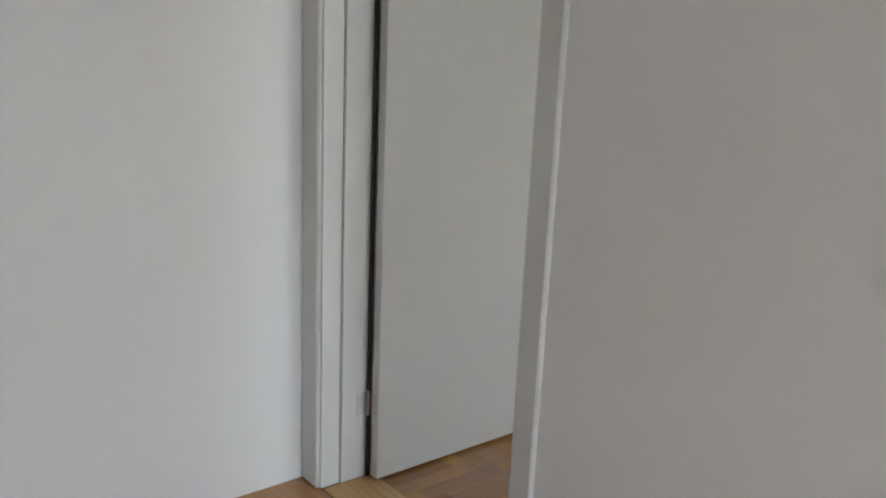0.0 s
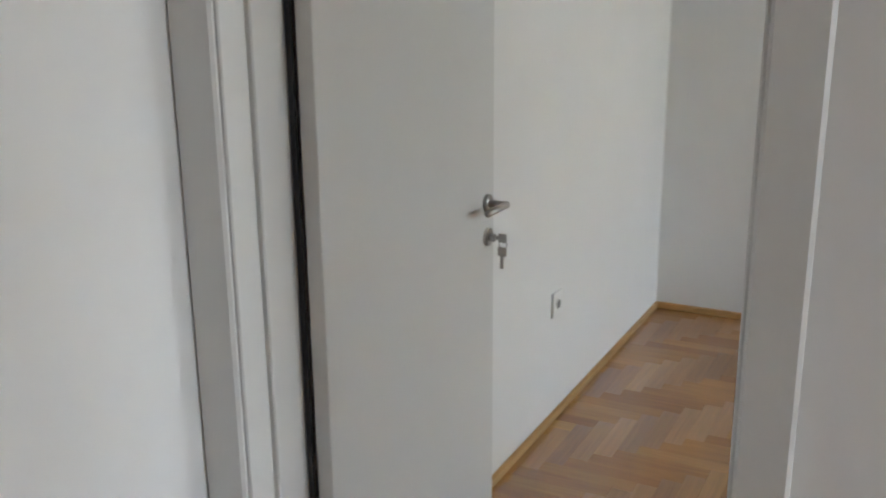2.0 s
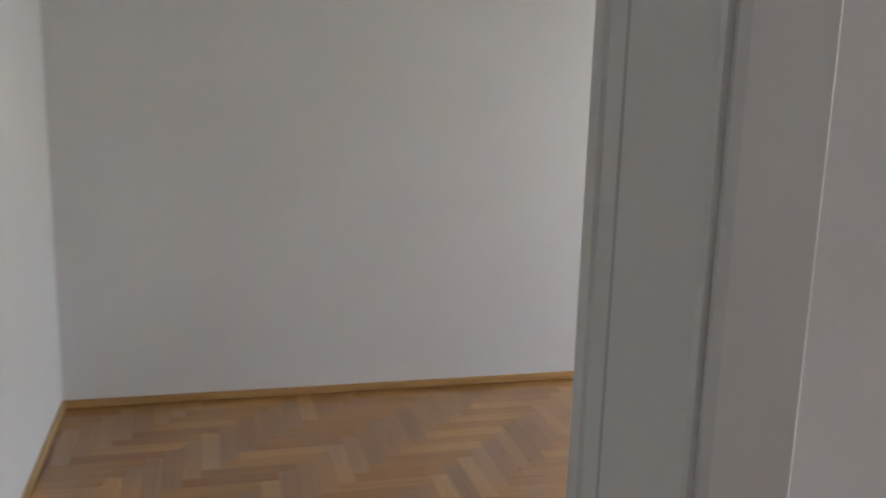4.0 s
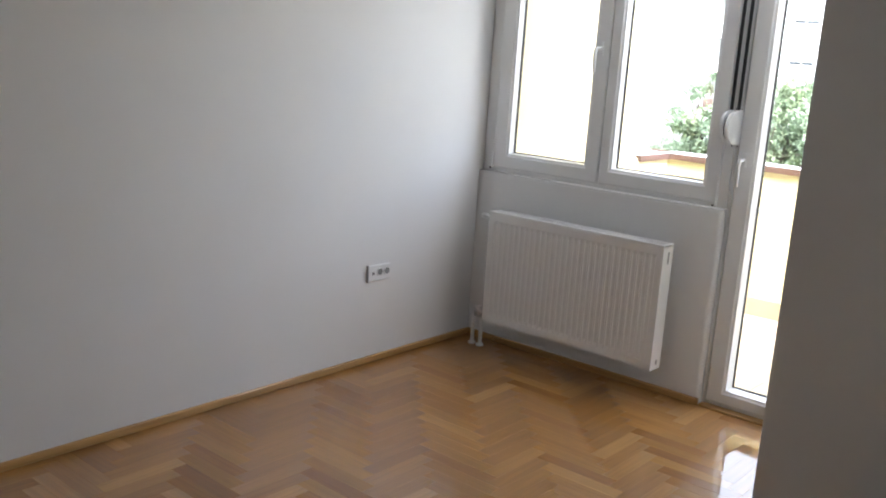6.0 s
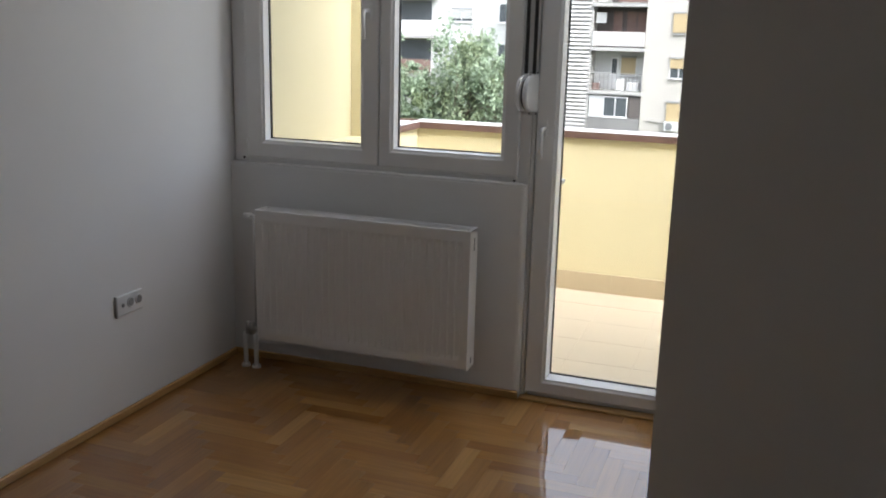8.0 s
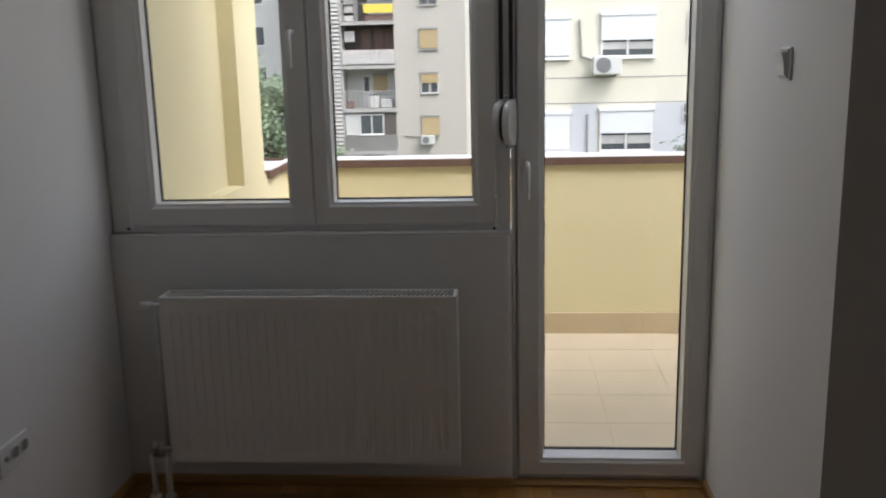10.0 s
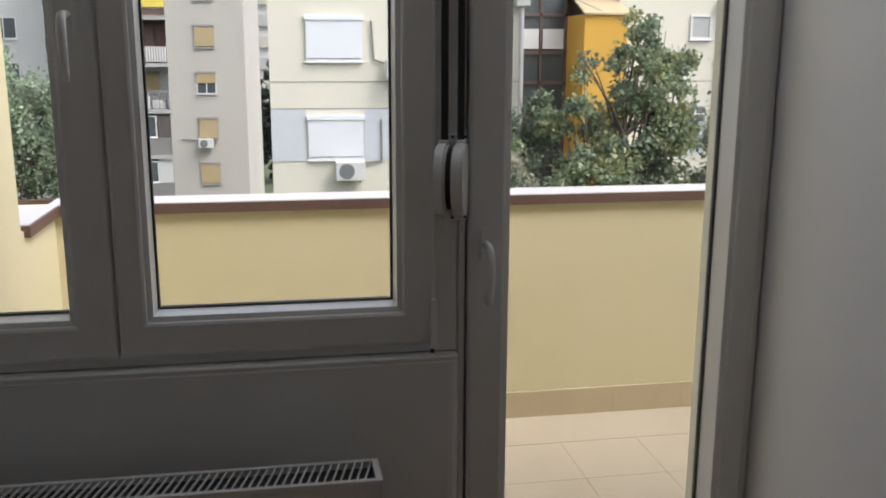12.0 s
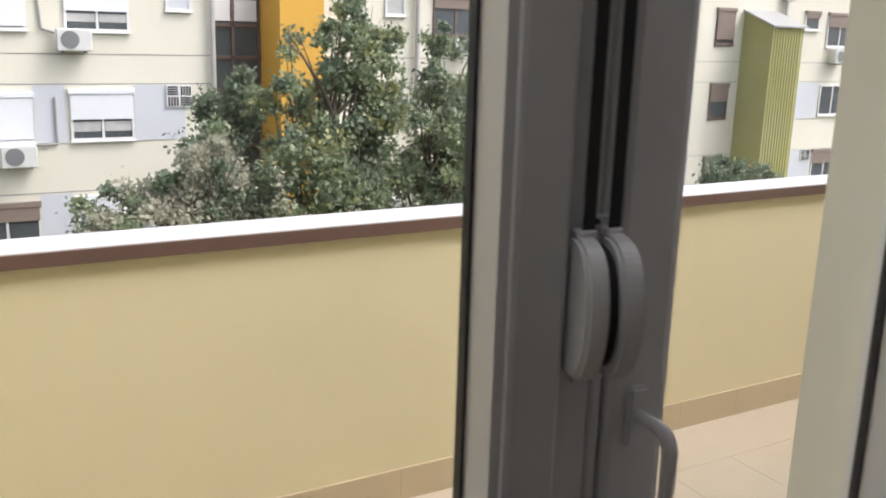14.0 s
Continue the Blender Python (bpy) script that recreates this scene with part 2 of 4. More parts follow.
ACDARK = material("dark_fan_grille", (0.16, 0.165, 0.165), 0.6, vary=0.1)
PIPE = material("galvanised_downpipe", (0.42, 0.41, 0.39), 0.5, metal=0.3, vary=0.1, scale=4)
ORANGE = material("ochre_shaft_render", (0.55, 0.31, 0.05), 0.9, vary=0.08, scale=2)
CAPTAN = material("weathered_tan_tin", (0.44, 0.36, 0.22), 0.6, vary=0.12, scale=4)
REVEAL = material("cream_white_reveal_render", (0.78, 0.76, 0.65), 0.9, vary=0.03, scale=3, bump=0.2, bump_scale=220, spec=0.2)
OLIVE = material("yellow_green_corrugated_sheet", (0.33, 0.315, 0.12), 0.7, vary=0.12, scale=2, stain=0.4, stain_color=(0.36, 0.35, 0.28), stain_scale=0.6)
TIN = material("grey_tin_roof", (0.34, 0.34, 0.33), 0.5, metal=0.4, vary=0.1)
BALCYELLOW = material("yellow_balcony_panel", (0.66, 0.52, 0.08), 0.6, vary=0.06)
RAILWHITE = material("white_corrugated_railing", (0.60, 0.59, 0.57), 0.7, vary=0.1, scale=4)
BROWNWOOD = material("reddish_balcony_board", (0.19, 0.12, 0.10), 0.8, vary=0.15)
BARK = material("tree_bark", (0.12, 0.095, 0.07), 0.9, vary=0.25, scale=9, bump=0.6, bump_scale=25)
LEAF_GREEN = leaf_material("green_leaves", (0.125, 0.164, 0.102), (0.315, 0.374, 0.203))
LEAF_YELLOW = leaf_material("yellowing_leaves", (0.148, 0.175, 0.085), (0.381, 0.381, 0.169))
LEAF_DARK = leaf_material("dark_leaves", (0.091, 0.127, 0.089), (0.222, 0.274, 0.170))
LEAF_GREY = leaf_material("grey_green_leaves", (0.172, 0.230, 0.151), (0.389, 0.475, 0.323))
LEAF_SHADE = leaf_material("gap_shade_leaves", (0.02, 0.028, 0.024), (0.06, 0.075, 0.055))
BLOSSOM = leaf_material("cream_blossom", (0.270, 0.266, 0.188), (0.480, 0.465, 0.367))
GRASS = material("grass_ground", (0.07, 0.085, 0.035), 0.95, vary=0.3, scale=0.8, stain=0.4, stain_color=(0.13, 0.115, 0.09), stain_scale=0.1)


# ---- mesh helpers ----
def link(name, bm, mat, parent=None, label="", smooth=False):
    me = bpy.data.meshes.new(name)
    bm.normal_update()
    bm.to_mesh(me)
    bm.free()
    for m in mat if isinstance(mat, (list, tuple)) else [mat]:
        me.materials.append(m)
    if smooth:
        for p in me.polygons:
            p.use_smooth = True
    ob = new(name, me)
    if parent:
        ob.parent = parent
    return tagged(ob, label)


def part(name, bm, mat, parent, label="", smooth=False):
    return link(name, bm, mat, parent, label, smooth)


def thing(name, label, category, group="", kind="", at=(0, 0, 0)):
    ob = new(name)
    ob.empty_display_size = 0.1
    ob.location = at
    return tagged(ob, label, category, group, kind)


def add_box(bm, x0, x1, y0, y1, z0, z1, bevel=0.0, segments=1):
    v = [bm.verts.new(p) for p in ((x0, y0, z0), (x1, y0, z0), (x1, y1, z0), (x0, y1, z0), (x0, y0, z1), (x1, y0, z1), (x1, y1, z1), (x0, y1, z1))]
    f = [bm.faces.new([v[i] for i in q]) for q in ((0, 3, 2, 1), (4, 5, 6, 7), (0, 1, 5, 4), (1, 2, 6, 5), (2, 3, 7, 6), (3, 0, 4, 7))]
    if bevel:
        edges = {e for q in f for e in q.edges}
        bmesh.ops.bevel(bm, geom=list(edges), offset=bevel, segments=segments, profile=0.6, affect="EDGES")
    return f


def box(x0, x1, y0, y1, z0, z1, bevel=0.0, segments=1):
    bm = bmesh.new()
    add_box(bm, x0, x1, y0, y1, z0, z1, bevel, segments)
    return bm


def boxes(rows, bevel=0.0):
    bm = bmesh.new()
    for r in rows:
        add_box(bm, *r, bevel)
    return bm


def add_tube(bm, a, b, r0, r1=None, sides=12, caps=True):
    a, b = Vector(a), Vector(b)
    r1 = r0 if r1 is None else r1
    q = (b - a).to_track_quat("Z", "Y")
    ra, rb = [], []
    for i in range(sides):
        c = Vector((math.cos(2 * math.pi * i / sides), math.sin(2 * math.pi * i / sides), 0))
        ra.append(bm.verts.new(a + q @ (c * r0)))
        rb.append(bm.verts.new(b + q @ (c * r1)))
    for i in range(sides):
        j = (i + 1) % sides
        bm.faces.new((ra[i], ra[j], rb[j], rb[i]))
    if caps:
        bm.faces.new(ra[::-1])
        bm.faces.new(rb)


def tube(a, b, r0, r1=None, sides=12):
    bm = bmesh.new()
    add_tube(bm, a, b, r0, r1, sides)
    return bm


def sweep(pts, radii, sides=12):
    """A round bar bent along points, with a radius at each."""
    bm = bmesh.new()
    rings = []
    for i, p in enumerate(pts):
        d = (pts[min(i + 1, len(pts) - 1)] - pts[max(i - 1, 0)]).normalized()
        u = Vector((1, 0, 0)).cross(d).normalized()
        v = d.cross(u)
        rings.append([bm.verts.new(p + (u * math.cos(k) + v * math.sin(k)) * radii[i]) for k in (2 * math.pi * j / sides for j in range(sides))])
    for a, b in zip(rings[:-1], rings[1:]):
        for j in range(sides):
            bm.faces.new((a[j], a[(j + 1) % sides], b[(j + 1) % sides], b[j]))
    bm.faces.new(rings[0][::-1])
    bm.faces.new(rings[-1])
    bmesh.ops.recalc_face_normals(bm, faces=bm.faces[:])
    return bm


def prism(points, axis, lo, hi, bevel=0.0):
    """An outline of (u, v) points pushed along an axis: x takes (y, z), y takes (x, z), z takes (x, y)."""
    bm = bmesh.new()
    put = {"x": lambda u, v, w: (w, u, v), "y": lambda u, v, w: (u, w, v), "z": lambda u, v, w: (u, v, w)}[axis]
    a = [bm.verts.new(put(u, v, lo)) for u, v in points]
    b = [bm.verts.new(put(u, v, hi)) for u, v in points]
    n = len(points)
    bm.faces.new(a[::-1])
    bm.faces.new(b)
    for i in range(n):
        bm.faces.new((a[i], a[(i + 1) % n], b[(i + 1) % n], b[i]))
    bmesh.ops.recalc_face_normals(bm, faces=bm.faces[:])
    if bevel:
        sharp = [e for e in bm.edges if e.calc_face_angle(0.0) > 0.5]
        bmesh.ops.bevel(bm, geom=sharp, offset=bevel, segments=2, affect="EDGES")
    return bm


def grain_uv(ob, along):
    """A grain map in metres: u along the piece, v across it."""
    me = ob.data
    layer = me.uv_layers.new(name="grain")
    for lp in me.loops:
        c = me.vertices[lp.vertex_index].co
        u, v = (c.x, c.y + c.z) if along == "x" else (c.y, c.x + c.z)
        layer.data[lp.index].uv = (u, v)
    return ob


# ---- plan (metres): west wall x=0, window wall y=0, floor z=0 ----
CEIL = 2.6
EAST, NOOK = 2.156, -1.136          # nook wall beside the balcony door and its free corner
SOUTH = -4.814
DOORWALL, HALLFACE = 3.135, 3.335
HSOUTH = -4.879
OPEN_L, OPEN_R = -4.772, -3.848
FRAMETOP = 2.36
HALL_E = 6.3
GROUND = -9.0


def structure(name, bm, mat, label, category="wall"):
    return tagged(link(name, bm, mat), label, category, kind="structure")


structure("wall_west", box(-0.25, 0, -5.1, 0.12, -0.1, CEIL), PLASTER, "plain white painted long wall with a low oak baseboard")
structure("wall_south", box(0, DOORWALL, -5.1, SOUTH, -0.1, CEIL), PLASTER, "plain white painted wall behind the open door")
bm = boxes([(EAST, HALLFACE, NOOK, 0.12, -0.1, CEIL)])
structure("wall_nook", bm, PLASTER, "white painted wall block beside the balcony door")
bm = boxes([(DOORWALL, HALLFACE, OPEN_R + 0.05, NOOK, -0.1, CEIL), (DOORWALL, HALLFACE, OPEN_L - 0.06, OPEN_R + 0.05, 2.08, CEIL), (DOORWALL, HALLFACE, -5.1, OPEN_L - 0.06, -0.1, CEIL)])
structure("wall_door", bm, PLASTER, "white painted partition wall with a door opening")
bm = boxes([(HALLFACE, HALL_E, -5.1, HSOUTH, -0.1, CEIL)])
structure("wall_hall_south", bm, PLASTER, "plain white painted wall of the adjoining room")
structure("wall_hall_east", box(HALL_E, HALL_E + 0.2, -5.1, 0.12, -0.1, CEIL), PLASTER, "plain white painted end wall of the adjoining room")
# facade: parapet under the window, lintel, and the adjoining room's unseen, added window opening
structure("wall_parapet", prism([(0.0, 0.12), (0.0, 0.0), (1.426, 0.0), (1.437, 0.002), (1.446, 0.008), (1.451, 0.018), (1.451, 0.12)], "z", -0.1, 0.952, 0.004), PLASTER, "low white painted wall under the window")
structure("wall_lintel", box(0.0, EAST, 0.0, 0.12, FRAMETOP, CEIL), PLASTER, "white painted lintel over the window and balcony door")
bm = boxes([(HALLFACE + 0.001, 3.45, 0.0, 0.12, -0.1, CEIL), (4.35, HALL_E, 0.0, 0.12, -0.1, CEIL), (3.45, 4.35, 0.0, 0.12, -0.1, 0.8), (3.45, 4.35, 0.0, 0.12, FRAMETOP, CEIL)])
structure("wall_hall_north", bm, PLASTER, "white painted outer wall with an added window opening")
structure("ceiling", box(-0.25, HALL_E + 0.2, -5.1, 0.12, CEIL, CEIL + 0.2), CEILPAINT, "plain white ceiling", "ceiling")

# outer skin of the facade: render with the reveals of the openings
REV = 0.27
bm = boxes([(-0.6, 0.12, 0.12, REV, -0.2, 3.2), (EAST - 0.03, 3.45, 0.124, REV, -0.2, 3.2), (4.35, 7.5, 0.124, REV, -0.2, 3.2), (0.12, EAST - 0.03, 0.124, REV, FRAMETOP, 3.2), (3.45, 4.35, 0.124, REV, FRAMETOP, 3.2), (3.45, 4.35, 0.124, REV, -0.2, 0.8), (0.12, 1.47, 0.124, REV, -0.2, 0.95)])
structure("facade_render", bm, YELLOW, "pale yellow rendered outer wall of the flat")

# thin facing on the reveal, paler than the yellow facade
structure("reveal", boxes([(EAST - 0.034, EAST - 0.030, 0.124, REV, 0.0, FRAMETOP)]), REVEAL, "reveal of the balcony door in a paler cream than the facade")
# unseen strip above the flat, added to keep sun off the balcony
structure("facade_sun_stop", box(-12, 20, 0.0, REV, 3.2, 3.5), YELLOW, "unseen pale yellow strip over the facade, added to shade the balcony")
structure("facade_side", boxes([(-12, -0.6, 0.0, REV, GROUND, 3.2), (7.7, 20, 0.0, REV, GROUND, 3.2), (-0.6, 7.7, 0.0, REV, GROUND, -0.2)]), YELLOW, "pale yellow rendered facade around the balcony")

# balcony
BY, BZ = 1.901, -0.01
structure("balcony_slab", box(0.2, 7.5, REV, BY + 0.2, -0.2, BZ - 0.0015), GROUT, "balcony floor slab with sand-coloured grout", "floor")
structure("balcony_parapet", box(0.2, 7.5, BY, BY + 0.15, -0.2, 0.985), YELLOW, "solid pale yellow balcony parapet", "parapet")
bm = boxes([(-0.6, 0.2, REV, BY + 0.15, -0.2, 0.985), (-0.6, 0.12, REV, 1.06, 0.985, 3.2), (-0.6, 0.2, 1.06, 1.43, 0.985, 3.2)])
structure("balcony_side_wall", bm, YELLOW, "pale yellow balcony side wall with a shallow niche and pier")
structure("balcony_end_wall", box(7.5, 7.7, REV + 0.002, BY + 0.15, -0.2, 3.2), YELLOW, "pale yellow wall at the balcony's end")

co = thing("parapet_coping", "brown painted tin coping on the parapet, its top coloured pale for the sky's sheen", "coping", kind="structure")
part("coping_top", boxes([(0.175, 7.5, BY - 0.018, BY + 0.17, 1.0, 1.006), (-0.02, 0.215, 1.47, BY - 0.018, 1.0, 1.006)]), COPING_TOP, co, "tin top coloured pale for the sky's sheen")
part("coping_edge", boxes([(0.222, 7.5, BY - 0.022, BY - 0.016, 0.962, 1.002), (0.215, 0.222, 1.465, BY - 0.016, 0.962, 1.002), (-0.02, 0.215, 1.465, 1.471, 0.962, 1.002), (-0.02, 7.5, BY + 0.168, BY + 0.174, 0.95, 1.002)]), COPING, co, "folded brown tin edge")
part("coping_bed", boxes([(0.2, 7.5, BY - 0.016, BY + 0.168, 0.986, 1.0), (-0.02, 0.214, 1.472, BY - 0.017, 0.986, 1.0)]), COPING, co)

# ---- window over the radiator ----
WZ0, WZ1, WG = 0.962, FRAMETOP, 1.072


def frame_boxes(x0, x1, z0, z1, w, y0, y1, wb=None, wl=None, wr=None):
    wb, wl, wr = wb or w, wl or w, wr or w
    return [(x0, x0 + wl, y0, y1, z0, z1), (x1 - wr, x1, y0, y1, z0, z1), (x0 + wl, x1 - wr, y0, y1, z0, z0 + wb), (x0 + wl, x1 - wr, y0, y1, z1 - w, z1)]


def gasket_boxes(x0, x1, z0, z1, y):
    w = 0.004
    return [(x0, x0 + w, y - 0.007, y + 0.007, z0, z1), (x1 - w, x1, y - 0.007, y + 0.007, z0, z1), (x0 + w, x1 - w, y - 0.007, y + 0.007, z0, z0 + w), (x0 + w, x1 - w, y - 0.007, y + 0.007, z1 - w, z1)]


def bead(x0, x1, z0, z1, y0, y1):
    """Sloping glazing bead round a pane, thin at the glass."""
    bm = bmesh.new()
    w = 0.016
    ring = lambda d, y: [bm.verts.new(p) for p in ((x0 + d, y, z0 + d), (x1 - d, y, z0 + d), (x1 - d, y, z1 - d), (x0 + d, y, z1 - d))]
    a, b, c = ring(-w, y0), ring(-0.004, y0 + 0.004), ring(0, y1)
    d = ring(-w, y1)
    for p, q in ((a, b), (b, c), (c, d), (d, a)):
        for i in range(4):
            bm.faces.new((p[i], p[(i + 1) % 4], q[(i + 1) % 4], q[i]))
    bmesh.ops.recalc_face_normals(bm, faces=bm.faces[:])
    return bm


def ring_frame(x0, x1, z0, z1, ix0, ix1, iz0, iz1, y0, y1, b):
    """A welded frame round an opening, its front edges rounded."""
    bm = bmesh.new()

    def loop(k, outer, y):
        u = (x0 + k, x1 - k, z0 + k, z1 - k) if outer else (ix0 - k, ix1 + k, iz0 - k, iz1 + k)
        return [bm.verts.new(p) for p in ((u[0], y, u[2]), (u[1], y, u[2]), (u[1], y, u[3]), (u[0], y, u[3]))]

    loops = [loop(0, True, y1), loop(0, True, y0 + b), loop(b * 0.3, True, y0 + b * 0.3), loop(b, True, y0), loop(b, False, y0), loop(b * 0.3, False, y0 + b * 0.3), loop(0, False, y0 + b), loop(0, False, y1)]
    for p, q in zip(loops, loops[1:] + loops[:1]):
        for i in range(4):
            bm.faces.new((p[i], p[(i + 1) % 4], q[(i + 1) % 4], q[i]))
    bmesh.ops.recalc_face_normals(bm, faces=bm.faces[:])
    return bm


def sash(parent, x0, x1, z0, z1, gx0, gx1, gz0, yf, yg, name="sash"):
    gz1 = z1 - 0.09
    s = part(name, ring_frame(x0, x1, z0, z1, gx0 - 0.014, gx1 + 0.014, gz0 - 0.014, gz1 + 0.014, yf, yg + 0.03, 0.008), PVC, parent)
    part("glazing_bead", bead(gx0, gx1, gz0, gz1, yf + 0.006, yg - 0.006), PVC, s)
    part("gasket", boxes(gasket_boxes(gx0, gx1, gz0, gz1, yg)), GASKET, s, "black rubber gasket")
    p = part("pane", box(gx0 + 0.002, gx1 - 0.002, yg - 0.003, yg + 0.003, gz0 + 0.002, gz1 - 0.002), GLASS, s, "clear window pane")
    p.visible_shadow = False
    return s


def lever_handle(parent, x, z, y, up=False):
    """White tilt-and-turn handle hanging straight down from a rosette."""
    h = part("handle", prism([(x - 0.014, z - 0.035), (x + 0.014, z - 0.035), (x + 0.014, z + 0.035), (x - 0.014, z + 0.035)], "y", y - 0.010, y + 0.002, 0.004), PVC, parent, "white plastic handle")
    s = 1 if up else -1
    pts = [(0.0, 0.0), (-0.030, 0.0), (-0.042, 0.003), (-0.050, 0.011), (-0.053, 0.022), (-0.053, 0.060), (-0.050, 0.100), (-0.046, 0.120)]
    rad = [0.008, 0.008, 0.0088, 0.0092, 0.0092, 0.0088, 0.0078, 0.006]
    bm = sweep([Vector((x, y - 0.008 + a, z + s * b)) for a, b in pts], rad, 14)
    part("lever", bm, PVC, h, smooth=True)
    return h


win = thing("window_1", "white plastic two-sash window, closed, over the radiator", "window", kind="structure")
part("window_frame", boxes([(0.004, 0.085, 0.035, 0.118, WZ0, WZ1), (1.40, 1.450, 0.030, 0.118, WZ0, WZ1), (0.085, 1.40, 0.035, 0.118, WZ0, 0.992), (0.085, 1.40, 0.035, 0.118, WZ1 - 0.05, WZ1)], 0.003), PVC, win)
s1 = sash(win, 0.078, 0.752, 0.985, WZ1 - 0.03, 0.180, 0.660, WG, 0.018, 0.077)
s2 = sash(win, 0.757, 1.402, 0.985, WZ1 - 0.03, 0.828, 1.317, WG, 0.018, 0.077)
lever_handle(s1, 0.708, 1.66, 0.018)
part("hinge", boxes([(1.392, 1.404, 0.004, 0.018, 0.975, 1.085), (1.391, 1.408, 0.002, 0.019, 0.972, 0.982)], 0.002), PVC, s2, "white hinge cover with a dark pin")
part("hinge", box(0.074, 0.086, 0.006, 0.018, 0.985, 1.07, 0.002), PVC, s1)
part("hinge_pin", boxes([(1.388, 1.397, 0.000, 0.004, 0.970, 0.978), (0.07, 0.079, 0.003, 0.007, 0.978, 0.988)]), GASKET, win, "dark hinge pin")
part("window_sill", box(0.002, 1.449, 0.002, 0.034, 0.9525, 0.9605, 0.002), PLASTER, win)

# ---- balcony door ----
bd = thing("balcony_door", "white plastic glazed balcony door, closed, beside the window", "door", kind="structure")
part("door_frame", boxes([(1.4525, 1.468, 0.0305, 0.118, 0.0, FRAMETOP), (1.468, 1.49, 0.085, 0.118, 0.0, FRAMETOP), (2.135, EAST - 0.002, 0.027, 0.118, 0.0, FRAMETOP), (1.482, 2.135, 0.045, 0.118, 0.0, 0.032), (1.482, 2.135, 0.040, 0.118, FRAMETOP - 0.05, FRAMETOP)], 0.003), PVC, bd)
ds = sash(bd, 1.4725, 2.142, 0.026, FRAMETOP - 0.03, 1.568, 2.065, 0.100, 0.022, 0.106, "door_leaf")
lever_handle(ds, 1.508, 1.20, 0.022)
part("catch", box(1.560, 1.576, 0.112, 0.165, 0.955, 0.975, 0.004), PVC, ds, "small outer door pull")

# ---- roller shutter straps and winders between window and door ----
def strap_winder(x, y):
    """Twin swivel winder, swung aside: two rounded shells with the coiled straps between them."""
    w = thing("strap_winder", "white plastic roller shutter winder with two dark straps", "strap winder")
    z0, z1, d = 1.264, 1.414, 0.090
    mid, half, n = (z0 + z1) / 2, (z1 - z0) / 2, 30
    turn = Matrix.Translation((x, y, 0)) @ Matrix.Rotation(radians(-20), 4, "Z")

    def profile(k, inset):
        pts = [(0.0, mid - half * k), (0.0, mid + half * k)]
        for i in range(n + 1):
            a = math.pi / 2 - math.pi * i / n
            pts.append((-0.016 - (d - 0.016 - inset) * abs(math.cos(a)) ** 0.62, mid + half * k * math.sin(a)))
        return pts

    def swung(bm):
        bmesh.ops.transform(bm, matrix=turn, verts=bm.verts[:])
        return bm

    for a, b in ((-0.024, 0.0), (-0.060, -0.036)):
        s = part("shell", swung(prism(profile(1.0, 0.0), "x", a, b, 0.004)), PVC, w)
        part("seam", swung(prism(profile(0.62, 0.03), "x", b - 0.0002, b + 0.0006)), PVC, s)
    part("strap_coil", swung(prism(profile(0.84, 0.010), "x", -0.0358, -0.0242)), STRAP, w, "coiled dark strap")
    part("mounting_plate", box(x - 0.055, x - 0.003, y - 0.006, y + 0.0, z0 - 0.014, z1 + 0.018, 0.003), PVC, w)
    for c in (1.4195, 1.4535):
        part("strap", box(c - 0.0075, c + 0.0075, 0.012, 0.0145, z1 + 0.004, FRAMETOP + 0.02), STRAP, w, "dark grey woven pull strap")
        part("strap_guide", box(c - 0.010, c + 0.010, 0.010, 0.030, z1 - 0.004, z1 + 0.006, 0.002), PVC, w)
    for c in (1.438, 1.466):
        for z in (z0 - 0.007, z1 + 0.011):
            part("screw", tube((c, y - 0.0055, z), (c, y - 0.0085, z), 0.0034, 0.003, 10), GASKET, w, "dark screw head")


strap_winder(1.473, 0.0295)

# ---- oak baseboards ----
def baseboard(name, x0, x1, y0, y1, along):
    ob = link(name, box(x0, x1, y0, y1, 0.0, 0.035, 0.004), OAKTRIM)
    grain_uv(ob, along)
    return tagged(ob, "low varnished oak baseboard along the white wall", "baseboard", kind="structure")


baseboard("baseboard", 0.0, 0.016, SOUTH, 0.0, "y")
baseboard("baseboard", 0.016, DOORWALL, SOUTH, SOUTH + 0.016, "x")
baseboard("baseboard", 0.016, 1.451, -0.016, 0.0, "x")
baseboard("baseboard", EAST - 0.016, EAST, NOOK, 0.0, "y")
baseboard("baseboard", EAST - 0.016, DOORWALL, NOOK - 0.016, NOOK, "x")
baseboard("baseboard", DOORWALL - 0.016, DOORWALL, -3.752, NOOK - 0.016, "y")
th = link("door_threshold", box(1.453, EAST, -0.012, 0.044, 0.0005, 0.010, 0.003), OAKTRIM)
grain_uv(th, "x")
tagged(th, "oak strip at the foot of the balcony door", "threshold", kind="structure")

# ---- room door: lining, casings, leaf ----
dr = thing("door_1", "white lacquered interior door standing open, key in its lock", "door", kind="structure")
XH, XR = 3.352, 3.101
part("casing", boxes([(HALLFACE, XH, HSOUTH + 0.002, -4.776, 0, 2.15), (HALLFACE, XH, OPEN_R, -3.769, 0, 2.15), (HALLFACE, XH, -4.776, OPEN_R, 2.05, 2.15)], 0.006), DOORWHITE, dr, "white door casing with rounded edges")
part("casing", boxes([(XR, DOORWALL, -4.810, -4.772, 0, 2.15), (XR, DOORWALL, OPEN_R, -3.769, 0, 2.15), (XR, DOORWALL, -4.772, OPEN_R, 2.05, 2.15)], 0.006), DOORWHITE, dr)
